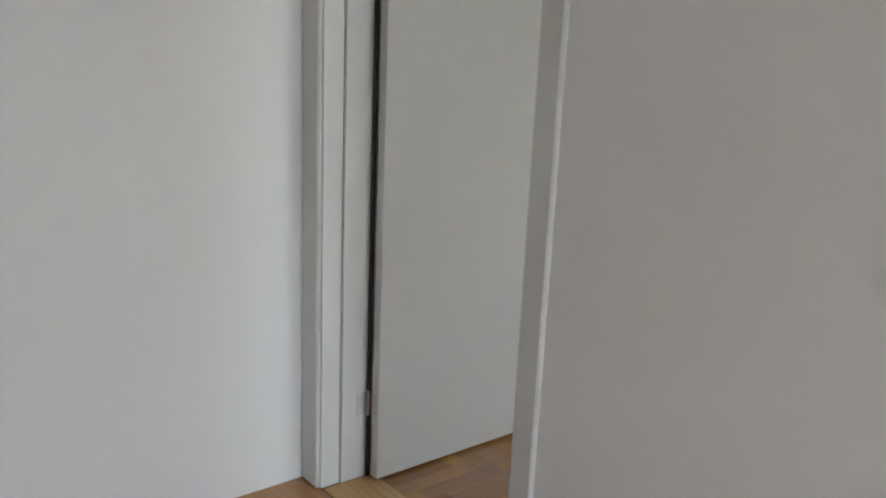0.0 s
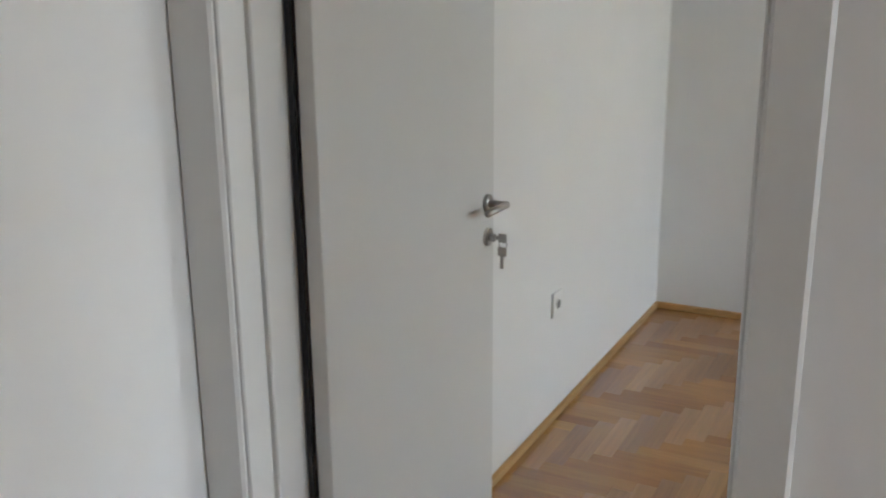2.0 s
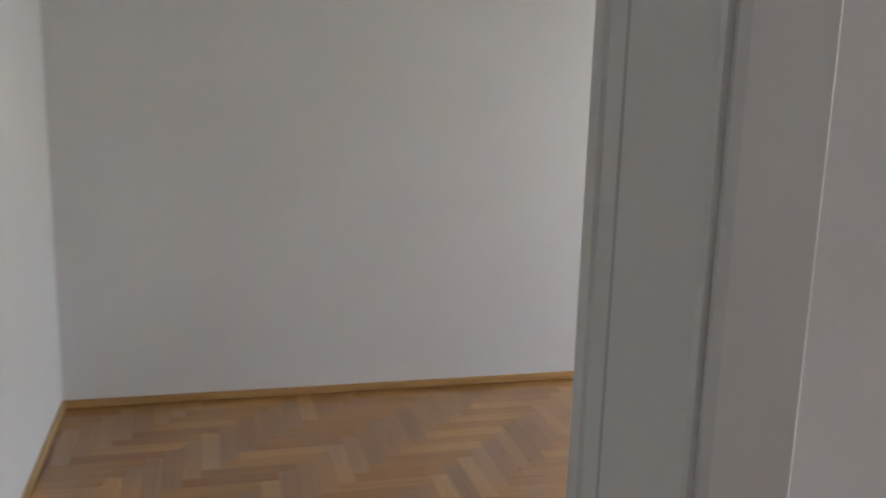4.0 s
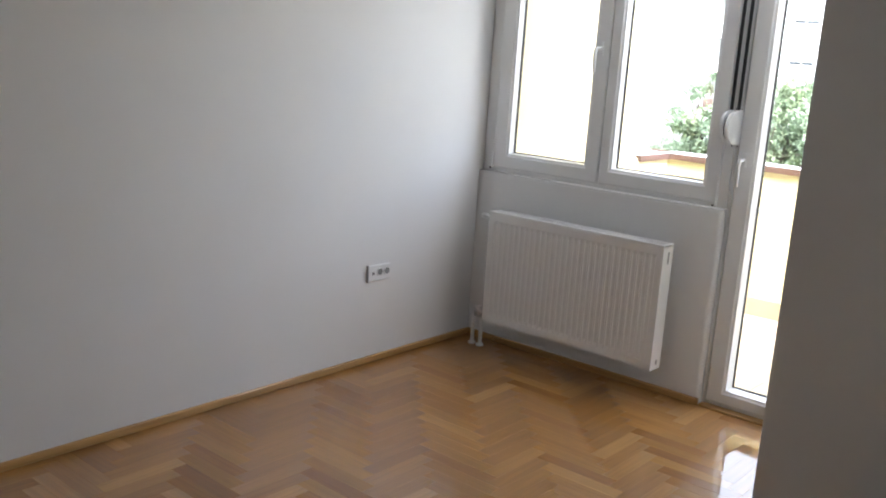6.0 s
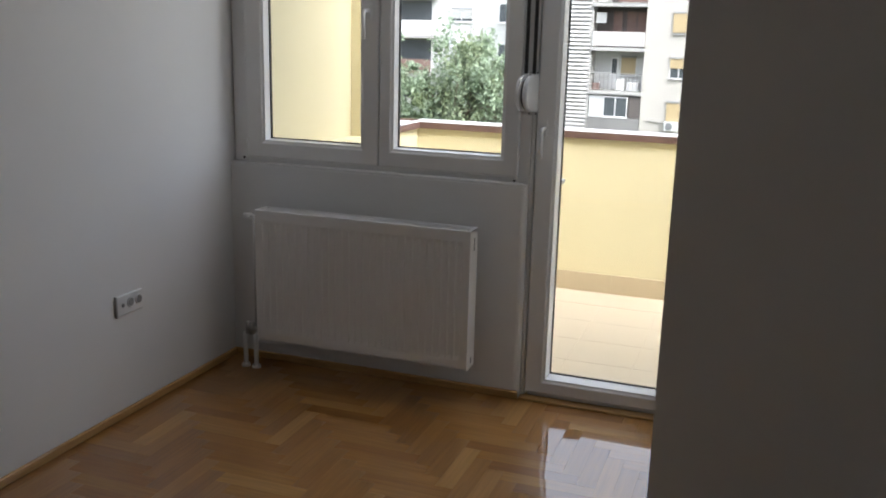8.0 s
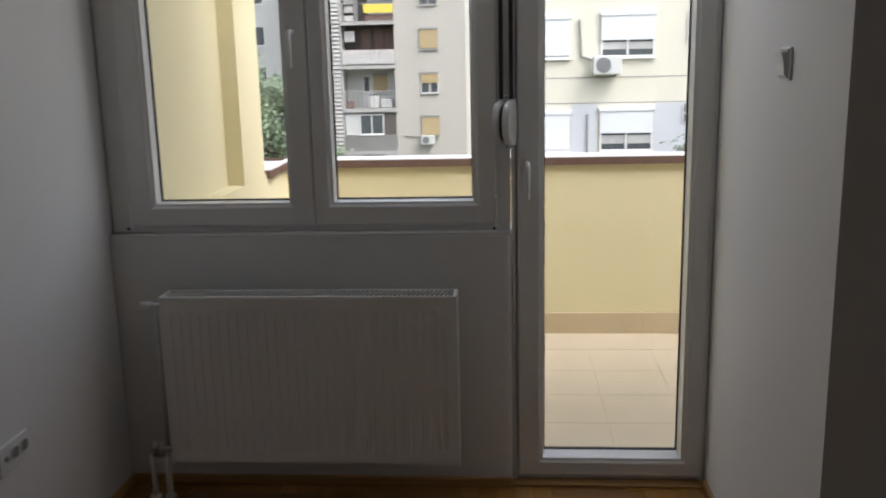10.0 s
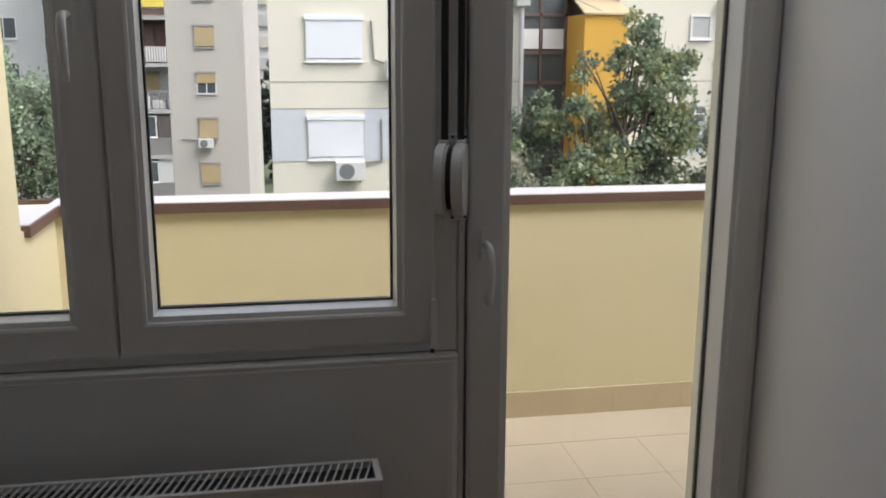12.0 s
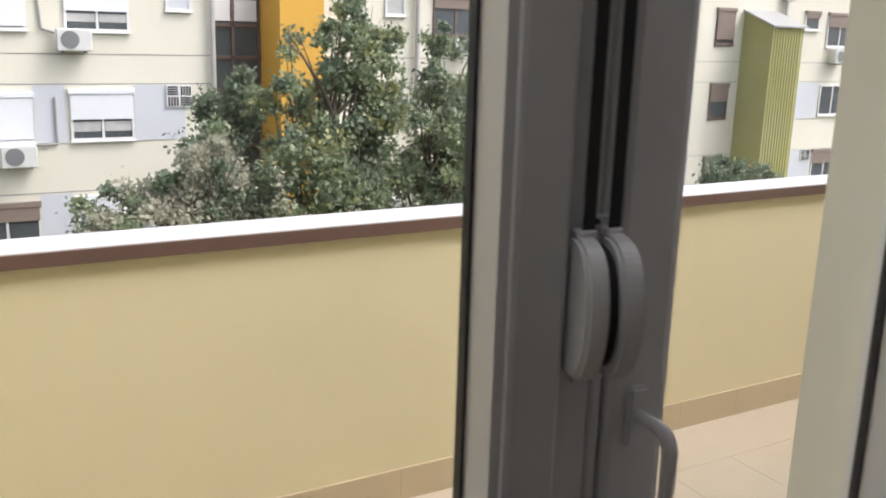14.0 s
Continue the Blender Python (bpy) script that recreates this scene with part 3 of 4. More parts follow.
part("lining", boxes([(3.265, HALLFACE + 0.004, -4.830, -4.769, 0, 2.05), (3.165, 3.265, -4.830, -4.758, 0, 2.05)], 0.003), DOORWHITE, dr)
part("lining", boxes([(3.195, HALLFACE + 0.004, -3.856, -3.800, 0, 2.05), (XR + 0.004, 3.195, -3.844, -3.800, 0, 2.05)], 0.003), DOORWHITE, dr)
part("lining", boxes([(3.165, HALLFACE + 0.004, -4.758, -3.856, 2.045, 2.078)], 0.003), DOORWHITE, dr)
part("seal", box(3.185, 3.1945, -3.853, -3.845, 0, 2.045), GREYPLASTIC, dr, "grey rubber door seal")
# black strip added to give the hinge gap its shade
part("seal", box(3.160, 3.168, -4.756, -4.744, 0.0, 2.045), GASKET, dr, "black strip coloured as the shade in the hinge gap")
leaf = part("leaf", box(2.332, 3.157, -4.740, -4.700, 0.012, 2.04, 0.002), DOORWHITE, dr, "plain white flush door leaf")
bm = tube((2.377, -4.700, 1.037), (2.377, -4.691, 1.037), 0.026, 0.025, 24)
add_tube(bm, (2.377, -4.691, 1.037), (2.377, -4.644, 1.037), 0.010, 0.010, 14)
add_tube(bm, (2.370, -4.644, 1.037), (2.50, -4.640, 1.037), 0.0105, 0.009, 14)
part("door_handle", bm, STEEL, leaf, "brushed steel lever handle", True)
bm = tube((2.377, -4.700, 0.942), (2.377, -4.691, 0.942), 0.026, 0.025, 24)
add_box(bm, 2.370, 2.384, -4.691, -4.672, 0.931, 0.951, 0.002)
part("lock_rosette", bm, STEEL, leaf, "round steel lock rosette", False)
bm = box(2.3755, 2.3785, -4.690, -4.660, 0.937, 0.948, 0.0008)
add_box(bm, 2.3750, 2.3790, -4.664, -4.640, 0.930, 0.955, 0.0012)
for k in range(14):
    a0, a1 = 2 * math.pi * k / 14, 2 * math.pi * (k + 1) / 14
    add_tube(bm, (2.377, -4.650 + 0.012 * math.sin(a0), 0.925 + 0.012 * math.cos(a0)), (2.377, -4.650 + 0.012 * math.sin(a1), 0.925 + 0.012 * math.cos(a1)), 0.0012, sides=6)
add_box(bm, 2.3800, 2.3830, -4.664, -4.638, 0.892, 0.918, 0.0012)
add_box(bm, 2.3803, 2.3827, -4.656, -4.647, 0.856, 0.893)
part("key", bm, STEEL, leaf, "keys hanging in the lock")
for z in (0.285, 1.80):
    bm = tube((3.166, -4.748, z - 0.045), (3.166, -4.748, z + 0.045), 0.0065, sides=12)
    add_box(bm, 3.168, 3.205, -4.758, -4.756, z - 0.04, z + 0.04)
    add_box(bm, 3.1575, 3.160, -4.740, -4.707, z - 0.04, z + 0.04)
    part("hinge", bm, ZINC, dr, "zinc-plated steel hinge")
bm = box(DOORWALL, HALLFACE, -4.758, -3.856, 0.0005, 0.008, 0.003)
ob = grain_uv(link("threshold", bm, OAKTRIM), "y")
tagged(ob, "flat oak threshold in the doorway", "threshold", kind="structure")

# ---- unseen window added to the adjoining room, behind the first views ----
w2 = thing("window_2", "unseen white plastic window added to the adjoining room", "window", kind="structure")
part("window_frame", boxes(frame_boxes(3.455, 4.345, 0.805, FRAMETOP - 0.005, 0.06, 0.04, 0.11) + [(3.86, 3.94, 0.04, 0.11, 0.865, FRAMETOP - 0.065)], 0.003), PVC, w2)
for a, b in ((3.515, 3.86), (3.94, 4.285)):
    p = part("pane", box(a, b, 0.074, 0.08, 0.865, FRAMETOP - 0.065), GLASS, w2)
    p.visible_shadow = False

# ---- radiator ----
rad = thing("radiator", "white steel panel radiator on the wall under the window", "radiator")
RX0, RX1, RY0, RY1, RZ0, RZ1 = 0.236, 1.266, -0.180, -0.082, 0.160, 0.777


def fluted_panel(x0, x1, y, z0, z1, pitch, depth, sign):
    """Pressed steel panel with vertical flutes between flat margins."""
    bm = bmesh.new()
    n = int((x1 - x0 - 0.04) / pitch)
    s = x0 + (x1 - x0 - n * pitch) / 2
    xs = [(x0, 0.0)]
    for i in range(n):
        a = s + i * pitch
        xs += [(a + pitch * 0.08, 0.0), (a + pitch * 0.24, depth), (a + pitch * 0.76, depth), (a + pitch * 0.92, 0.0)]
    xs.append((x1, 0.0))
    zs = [(z0, 0.0), (z0 + 0.035, 0.0), (z0 + 0.055, 1.0), (z1 - 0.055, 1.0), (z1 - 0.035, 0.0), (z1, 0.0)]
    grid = [[bm.verts.new((x, y + sign * d * k, z)) for x, d in xs] for z, k in zs]
    for j in range(len(zs) - 1):
        for i in range(len(xs) - 1):
            bm.faces.new((grid[j][i], grid[j][i + 1], grid[j + 1][i + 1], grid[j + 1][i]))
    return bm


part("front_panel", fluted_panel(RX0 + 0.004, RX1 - 0.004, RY0, RZ0 + 0.008, RZ1 - 0.012, 0.0333, 0.0045, 1), RADWHITE, rad, "pressed steel front with vertical flutes")
part("back_panel", box(RX0 + 0.01, RX1 - 0.01, RY1 - 0.010, RY1, RZ0 + 0.01, RZ1 - 0.02, 0.003), RADWHITE, rad)
# core block coloured near black as the shade between the panels
part("core", box(RX0 + 0.012, RX1 - 0.012, RY0 + 0.012, RY1 - 0.012, RZ0 + 0.03, RZ1 - 0.014), DARKGAP, rad, "core coloured dark for the shade under the grille")
for x, sg in ((RX0, 1), (RX1, -1)):
    a, b = (x, x + 0.004) if sg > 0 else (x - 0.004, x)
    c = part("side_cover", box(a, b, RY0 - 0.001, RY1, RZ0, RZ1, 0.0015), RADWHITE, rad, "white side cover")
    e = x + 0.0006 if sg < 0 else x - 0.0006
    for z, hh in ((RZ1 - 0.065, 0.028), (RZ0 + 0.035, 0.013)):
        # thin dark plate laid on the cover as the shade in its slot
        part("slot", box(min(e, e + sg * 0.0012), max(e, e + sg * 0.0012), (RY0 + RY1) / 2 - 0.004, (RY0 + RY1) / 2 + 0.012, z - hh, z + hh, 0.0004), DARKHOLE, c, "dark oblong coloured as the shade in a side cover opening")
rows = [(RX0, RX1, RY0 - 0.001, RY0 + 0.010, RZ1 - 0.012, RZ1), (RX0, RX1, RY1 - 0.010, RY1, RZ1 - 0.012, RZ1), (RX0, RX0 + 0.014, RY0 + 0.010, RY1 - 0.010, RZ1 - 0.012, RZ1), (RX1 - 0.014, RX1, RY0 + 0.010, RY1 - 0.010, RZ1 - 0.012, RZ1)]
grille = part("grille", boxes(rows, 0.001), RADWHITE, rad, "white top grille with slanting slats")
n = 62
slat = bmesh.new()
add_box(slat, -0.0015, 0.0015, -0.039, 0.039, -0.002, 0.002)
bmesh.ops.rotate(slat, verts=slat.verts, cent=(0, 0, 0), matrix=Matrix.Rotation(radians(-14), 3, "Z"))
first = part("slat", slat, RADWHITE, grille)
for i in range(n):
    s = first if i == 0 else new("slat", first.data)
    s.parent = grille
    s.location = (RX0 + 0.026 + (RX1 - RX0 - 0.052) * i / (n - 1), (RY0 + RY1) / 2, RZ1 - 0.004)
bm = tube((RX0, -0.13, 0.735), (0.165, -0.13, 0.735), 0.008)
add_tube(bm, (0.185, -0.13, 0.735), (0.150, -0.13, 0.735), 0.014, 0.012, 14)
part("air_vent", bm, RADWHITE, rad, "white vent stub", True)
bm = tube((0.203, -0.13, 0.735), (0.203, -0.13, 0.20), 0.0075, sides=12)
part("riser", bm, ZINC, rad, "thin connecting pipe", True)
bm = tube((RX0, -0.13, 0.195), (0.155, -0.13, 0.195), 0.013, sides=14)
add_tube(bm, (0.178, -0.13, 0.165), (0.178, -0.13, 0.222), 0.016, 0.014, 14)
add_tube(bm, (0.155, -0.13, 0.165), (0.155, -0.13, 0.222), 0.012, 0.011, 14)
part("valve", bm, ZINC, rad, "grey metal radiator valve", True)
for x in (0.140, 0.196):
    bm = tube((x, -0.13, 0.0), (x, -0.13, 0.168), 0.011, sides=14)
    add_tube(bm, (x, -0.13, 0.0), (x, -0.13, 0.012), 0.022, 0.020, 16)
    part("pipe", bm, RADWHITE, rad, "white painted supply pipe", True)
for x in (0.42, 1.05):
    part("bracket", box(x, x + 0.03, RY1, 0.0, 0.30, 0.70), RADWHITE, rad)

# ---- sockets and switch ----
def socket_well(parent, c, axis):
    """A round socket on a plate, facing along the axis: rim and shade-coloured disc."""
    d = Vector(axis)
    bm = tube(Vector(c), Vector(c) + d * 0.004, 0.021, 0.0205, 20)
    r = part("socket_rim", bm, PLASTIC, parent)
    part("socket_well", tube(Vector(c) + d * 0.003, Vector(c) + d * 0.0048, 0.0175, 0.0165, 20), DARKHOLE, r, "disc coloured dark as the shade in the socket")


tri = thing("triple_socket", "white wall plate with two sockets and an aerial outlet", "socket")
part("plate", box(0.0, 0.010, -0.852, -0.694, 0.432, 0.516, 0.003), PLASTIC, tri)
part("side_band", box(0.0, 0.012, -0.858, -0.8525, 0.430, 0.518, 0.001), GREYPLASTIC, tri)
for y in (-0.772, -0.722):
    socket_well(tri, (0.010, y, 0.478), (1, 0, 0))
part("aerial_outlet", tube((0.010, -0.818, 0.474), (0.0135, -0.818, 0.474), 0.008, 0.0075, 14), DARKHOLE, tri, "small aerial outlet")
one = thing("wall_socket", "white plastic single socket on the wall beside the door", "socket")
part("plate", box(1.475, 1.563, SOUTH, SOUTH + 0.011, 0.425, 0.523, 0.003), PLASTIC, one)
socket_well(one, (1.519, SOUTH + 0.011, 0.474), (0, 1, 0))
sw = thing("light_switch", "white rocker light switch with a grey surround on the wall", "switch")
part("plate", box(EAST - 0.009, EAST, -0.744, -0.660, 1.491, 1.575, 0.003), PLASTIC, sw)
part("surround", box(EAST - 0.013, EAST - 0.0085, -0.738, -0.666, 1.497, 1.569, 0.0015), GREYPLASTIC, sw, "grey surround")
part("rocker", prism([(EAST - 0.012, 1.503), (EAST - 0.016, 1.503), (EAST - 0.019, 1.530), (EAST - 0.027, 1.563), (EAST - 0.012, 1.563)], "y", -0.730, -0.674, 0.0015), PLASTIC, sw, "white rocker tilted to one side")


# ---- outside ----
GZ = GROUND
ground = structure("ground", box(-400, 400, REV, 900, GZ - 0.5, GZ), GRASS, "grass and paths between the blocks of flats", "ground")


def far_window(parent, x0, x1, z0, z1, y, shutter, down, mat=None, frame=None, panes=2, label="", pane=None):
    """A window of a block of flats: frame, panes, roller shutter box and the shutter let down by a share."""
    frame = frame or FARFRAME
    w = part("window", boxes(frame_boxes(x0, x1, z0, z1, 0.06, y - 0.05, y + 0.02) + [(x0 + (x1 - x0) * (k / panes) - 0.03, x0 + (x1 - x0) * (k / panes) + 0.03, y - 0.045, y + 0.02, z0 + 0.06, z1 - 0.06) for k in range(1, panes)]), frame, parent, label)
    for k in range(panes):
        a, b = x0 + (x1 - x0) * k / panes + 0.03, x0 + (x1 - x0) * (k + 1) / panes - 0.03
        part("pane", box(a, b, y - 0.02, y - 0.01, z0 + 0.06, z1 - 0.06), pane or FARPANE, w, "pale curtained pane" if pane else "dark pane")
        if down < 0.95 and shutter is SHUTTERW:
            part("curtain", box(a + 0.02, b - 0.02, y - 0.026, y - 0.021, z0 + 0.22, z0 + (z1 - z0) * (1 - down) - 0.02), CURTAIN, w, "pale net curtain")
    if shutter:
        part("shutter_box", box(x0 - 0.03, x1 + 0.03, y - 0.10, y, z1 - 0.02, z1 + 0.11, 0.01), shutter if shutter is not SHUTTERT else JOINT, w)
        zb = z1 - (z1 - z0 - 0.06) * down
        bm = bmesh.new()
        k, h = 0, 0.055
        zz = z1 - 0.02
        while zz > zb:
            add_box(bm, x0 + 0.02, x1 - 0.02, y - 0.075, y - 0.055, max(zz - h + 0.002, zb), zz)
            zz -= h
        if down > 0.02:
            part("shutter", bm, shutter, w, "roller shutter let down" if down > 0.9 else "roller shutter part way down")
    part("sill", box(x0 - 0.02, x1 + 0.02, y - 0.09, y, z0 - 0.05, z0, 0.01), frame if shutter is not SHUTTERT else JOINT, w)
    return w


def air_conditioner(x, z, y, w=0.78, pipe=None):
    a = thing("air_conditioner", "white outdoor air conditioner unit on the facade", "air conditioner", "outdoor units")
    h = w * 0.66
    body = part("casing", box(x - w / 2, x + w / 2, y - 0.42, y - 0.12, z - h / 2, z + h / 2, 0.02), ACWHITE, a)
    part("fan_grille", tube((x - w * 0.13, y - 0.421, z), (x - w * 0.13, y - 0.432, z), h * 0.41, h * 0.40, 20), ACDARK, a, "round dark fan grille")
    part("bracket", boxes([(x - w * 0.35, x - w * 0.31, y - 0.42, y, z - h / 2 - 0.05, z - h / 2), (x + w * 0.31, x + w * 0.35, y - 0.42, y, z - h / 2 - 0.05, z - h / 2)]), ACDARK, a)
    if pipe:
        bm = bmesh.new()
        for p, q in zip(pipe[:-1], pipe[1:]):
            add_tube(bm, (p[0], y - 0.05, p[1]), (q[0], y - 0.05, q[1]), 0.03, sides=8)
        part("conduit", bm, JOINT, a, "grey refrigerant conduit")


def vent_block(parent, x0, x1, z0, z1, y):
    """A pale square with a maze of dark slots."""
    v = part("vent_block", box(x0, x1, y - 0.05, y, z0, z1), FARFRAME, parent, "white slotted vent block")
    w, h = x1 - x0, z1 - z0
    bars = []
    for i in range(4):
        bars.append((x0 + 0.04 * w, x0 + 0.46 * w, z0 + h * (0.56 + 0.11 * i), z0 + h * (0.635 + 0.11 * i)))
        bars.append((x0 + w * (0.56 + 0.11 * i), x0 + w * (0.635 + 0.11 * i), z0 + 0.54 * h, z0 + 0.96 * h))
        bars.append((x0 + w * (0.06 + 0.11 * i), x0 + w * (0.135 + 0.11 * i), z0 + 0.04 * h, z0 + 0.46 * h))
        bars.append((x0 + 0.54 * w, x0 + 0.96 * w, z0 + h * (0.06 + 0.11 * i), z0 + h * (0.135 + 0.11 * i)))
    # solid black bars on the block put the holes' shade into colour
    part("slot", boxes([(a, b, y - 0.056, y - 0.0505, c, d) for a, b, c, d in bars]), GASKET, v)


# cream block of flats opposite
CY, CX, TOP = 23.0, -0.31, 7.0
cb = thing("apartment_building", "cream panel block of flats with pale grey window bands", "building", at=(0, 0, 0))
part("wall", boxes([(1.09 + CX, 7.95 + CX, CY, CY + 10, GZ, TOP), (7.95 + CX, 10.72 + CX, CY + 1.6, CY + 10, GZ, TOP), (10.72 + CX, 60, CY, CY + 10, GZ, TOP)]), CREAM, cb, "cream panel wall")
part("roof", box(1.0 + CX, 60, CY - 0.1, CY + 10, TOP, TOP + 0.35), SLAB, cb)
rows = []
for zz in (0.81, 0.10, -2.52, -5.14):
    for a, b in ((1.09, 7.95), (10.72, 60.3)):
        rows.append((a + CX, b + CX - (0.3 if b > 50 else 0), CY - 0.006, CY + 0.01, zz - 0.014, zz + 0.014))
part("panel_joint", boxes(rows), JOINT, cb, "thin grey panel joints")
PAN = [(1.09, 2.0), (3.58, 4.3), (5.9, 7.15), (12.65, 13.45), (15.2, 16.6), (18.25, 19.35), (21.1, 21.7), (23.5, 24.95), (30.2, 31.6)]
for k in (-2, -1, 0):
    for a, b in PAN:
        part("grey_panel", box(a + CX, b + CX, CY - 0.02, CY + 0.01, -1.30 + 2.62 * k, 0.07 + 2.62 * k), PALEGREY, cb, "pale grey window band panel")
for k in (-2, -1, 0, 1, 2):
    dz = 2.62 * k
    st = SHUTTERB if k == -1 else SHUTTERW
    far_window(cb, 2.05 + CX, 3.56 + CX, -1.27 + dz, -0.19 + dz, CY, st, 0.98 if k in (0, 1) else 0.35)
    far_window(cb, 4.38 + CX, 5.88 + CX, -1.27 + dz, -0.12 + dz, CY, SHUTTERW, 0.58 if k != 1 else 0.62)
    if k:
        far_window(cb, 6.76 + CX, 7.40 + CX, -0.72 + dz, -0.08 + dz, CY, None, 0, panes=1, pane=PALEGREY)
        far_window(cb, 12.84 + CX, 13.48 + CX, -0.64 + dz, 0.03 + dz, CY, None, 0, panes=1, pane=CURTAIN)
    else:
        vent_block(cb, 6.69 + CX, 7.33 + CX, -0.48, 0.06, CY - 0.02)
        vent_block(cb, 12.80 + CX, 13.45 + CX, -0.36, 0.11, CY - 0.02)
        vent_block(cb, 24.2 + CX, 24.9 + CX, -0.33, 0.18, CY - 0.02)
    if k == -1:
        vent_block(cb, 12.76 + CX, 13.33 + CX, -0.33 + dz, 0.10 + dz, CY - 0.02)
        vent_block(cb, 31.0 + CX, 31.5 + CX, -0.33 + dz, 0.10 + dz, CY - 0.02)
    far_window(cb, 14.4 + CX, 15.9 + CX, -1.16 + dz, -0.1 + dz, CY, SHUTTERB if k else None, 0.28, frame=BROWNFRAME if k else None)
    far_window(cb, 16.7 + CX, 18.2 + CX, -1.16 + dz, -0.1 + dz, CY, SHUTTERB if k else SHUTTERT, 0.85 if k else 0.55, frame=BROWNFRAME)
    far_window(cb, 19.48 + CX, 21.05 + CX, -1.2 + dz, -0.02 + dz, CY, SHUTTERB, 0.3 if k else 0.1, frame=BROWNFRAME if k else None)
    far_window(cb, 21.8 + CX, 23.45 + CX, -1.2 + dz, -0.02 + dz, CY, SHUTTERB if k else SHUTTERW, 0.45, frame=BROWNFRAME if k else None)
    far_window(cb, 25.8 + CX, 26.7 + CX, -1.2 + dz, -0.05 + dz, CY, SHUTTERB, 0.5 if k < 1 else 0.9, frame=BROWNFRAME, panes=1)
    far_window(cb, 31.7 + CX, 33.2 + CX, -1.2 + dz, -0.02 + dz, CY, SHUTTERB if k else None, 0.4, frame=None)
    far_window(cb, 30.4 + CX, 31.2 + CX, -0.6 + dz, 0.0 + dz, CY, SHUTTERB, 0.3, frame=None, panes=1) if k == 1 else None
# staircase glazing and the ochre shaft
part("stair_glazing", boxes([(7.97 + CX, 9.5 + CX, CY + 0.9, CY + 1.0, GZ, TOP)]), FARPANE, cb, "dark staircase glazing")
rows = [(x + CX - 0.04, x + CX + 0.04, CY + 0.84, CY + 0.9, GZ, TOP) for x in (8.0, 8.73, 9.46)]
rows += [(7.97 + CX, 9.5 + CX, CY + 0.84, CY + 0.9, z, z + 0.09) for z in (-4.6, -3.7, -2.6, -1.7, -0.2, 0.7, 1.55, 2.6, 3.6, 4.6)]
part("stair_mullion", boxes(rows), BROWNFRAME, cb, "reddish brown mullions")
sh = part("shaft", prism([(9.5 + CX, GZ), (10.72 + CX, GZ), (10.72 + CX, 2.6), (9.5 + CX, 2.6)], "y", CY - 0.7, CY + 1.6), ORANGE, cb, "ochre rendered shaft")
part("shaft_cap", prism([(CY - 0.78, 2.60), (CY + 0.2, 3.02), (CY + 0.2, 3.06), (CY - 0.78, 2.65)], "x", 9.45 + CX, 10.76 + CX), CAPTAN, cb, "sloping tan cap")
part("eave", box(9.45 + CX, 10.76 + CX, CY + 0.1, CY + 1.6, 3.06, 3.16), BROWNFRAME, cb, "dark eave")
part("blind", boxes([(8.06 + CX, 8.67 + CX, CY + 0.86, CY + 0.895, 1.7, 2.25), (8.79 + CX, 9.4 + CX, CY + 0.86, CY + 0.895, 1.7, 2.25)]), FARFRAME, cb, "white blind behind the staircase glazing")
x, pts = 26.86, []
while x < 28.36:
    pts += [(x, CY - 1.37), (x + 0.05, CY - 1.37), (x + 0.07, CY - 1.33), (x + 0.12, CY - 1.33)]
    x += 0.14
pts += [(28.45, CY - 1.35), (28.45, CY), (26.86, CY)]
part("shaft_gable", prism([(CY - 1.34, 2.06), (CY, 2.06), (CY, 2.58)], "x", 26.87, 28.44), OLIVE, cb)
part("clad_shaft", prism(pts, "z", GZ, 2.06), OLIVE, cb, "weathered yellow-green corrugated shaft")
part("shaft_cap", prism([(CY - 1.46, 2.05), (CY, 2.60), (CY, 2.66), (CY - 1.46, 2.11)], "x", 26.78, 28.53), TIN, cb, "sloping tin cap")
for px in (13.85, 29.2, 24.0, 7.9):
    bm = tube((px + CX, CY - 0.12, GZ), (px + CX, CY - 0.12, 2.85 if px < 20 else 4.0), 0.07, sides=10)
    add_box(bm, px + CX - 0.2, px + CX + 0.2, CY - 0.28, CY - 0.02, 2.8 if px < 20 else 3.0, 3.1 if px < 20 else 3.3, 0.03)
    part("downpipe", bm, PIPE, cb, "grey downpipe with a hopper", False)
air_conditioner(3.16 + CX, -1.56, CY, pipe=[(3.5 + CX, -1.35), (4.05 + CX, -1.33), (4.05 + CX, -0.2)])
air_conditioner(4.54 + CX, 1.15, CY, pipe=[(4.15 + CX, 1.3), (3.86 + CX, 1.4), (3.8 + CX, 2.4)])
air_conditioner(22.2 + CX, 1.18, CY)
air_conditioner(20.65 + CX, -1.42, CY, 0.66)
air_conditioner(32.3 + CX, 1.07, CY, 0.8)
air_conditioner(15.3 + CX, 1.15, CY, 0.66)

# grey block with loggias, further away
GY, GX = 50.0, -0.71
gb = thing("apartment_building", "tall grey rendered block of flats with stacked loggias", "building")
part("wall", boxes([(-4.25 + GX, -0.15 + GX, GY, GY + 14, GZ, 11.5), (-9.4 + GX, -4.25 + GX, GY + 1.5, GY + 14, GZ, 11.5)]), CONCRETE, gb, "grey rendered wall")
part("side_wall", prism([(-0.15 + GX, GY), (0.38 + GX, GY + 12), (-0.15 + GX, GY + 12)], "z", GZ, 11.5), CONCRETE, gb, "paler stained side wall")
part("roof", box(-9.5 + GX, 0.0 + GX, GY - 0.2, GY + 14, 11.5, 11.9), SLAB, gb)
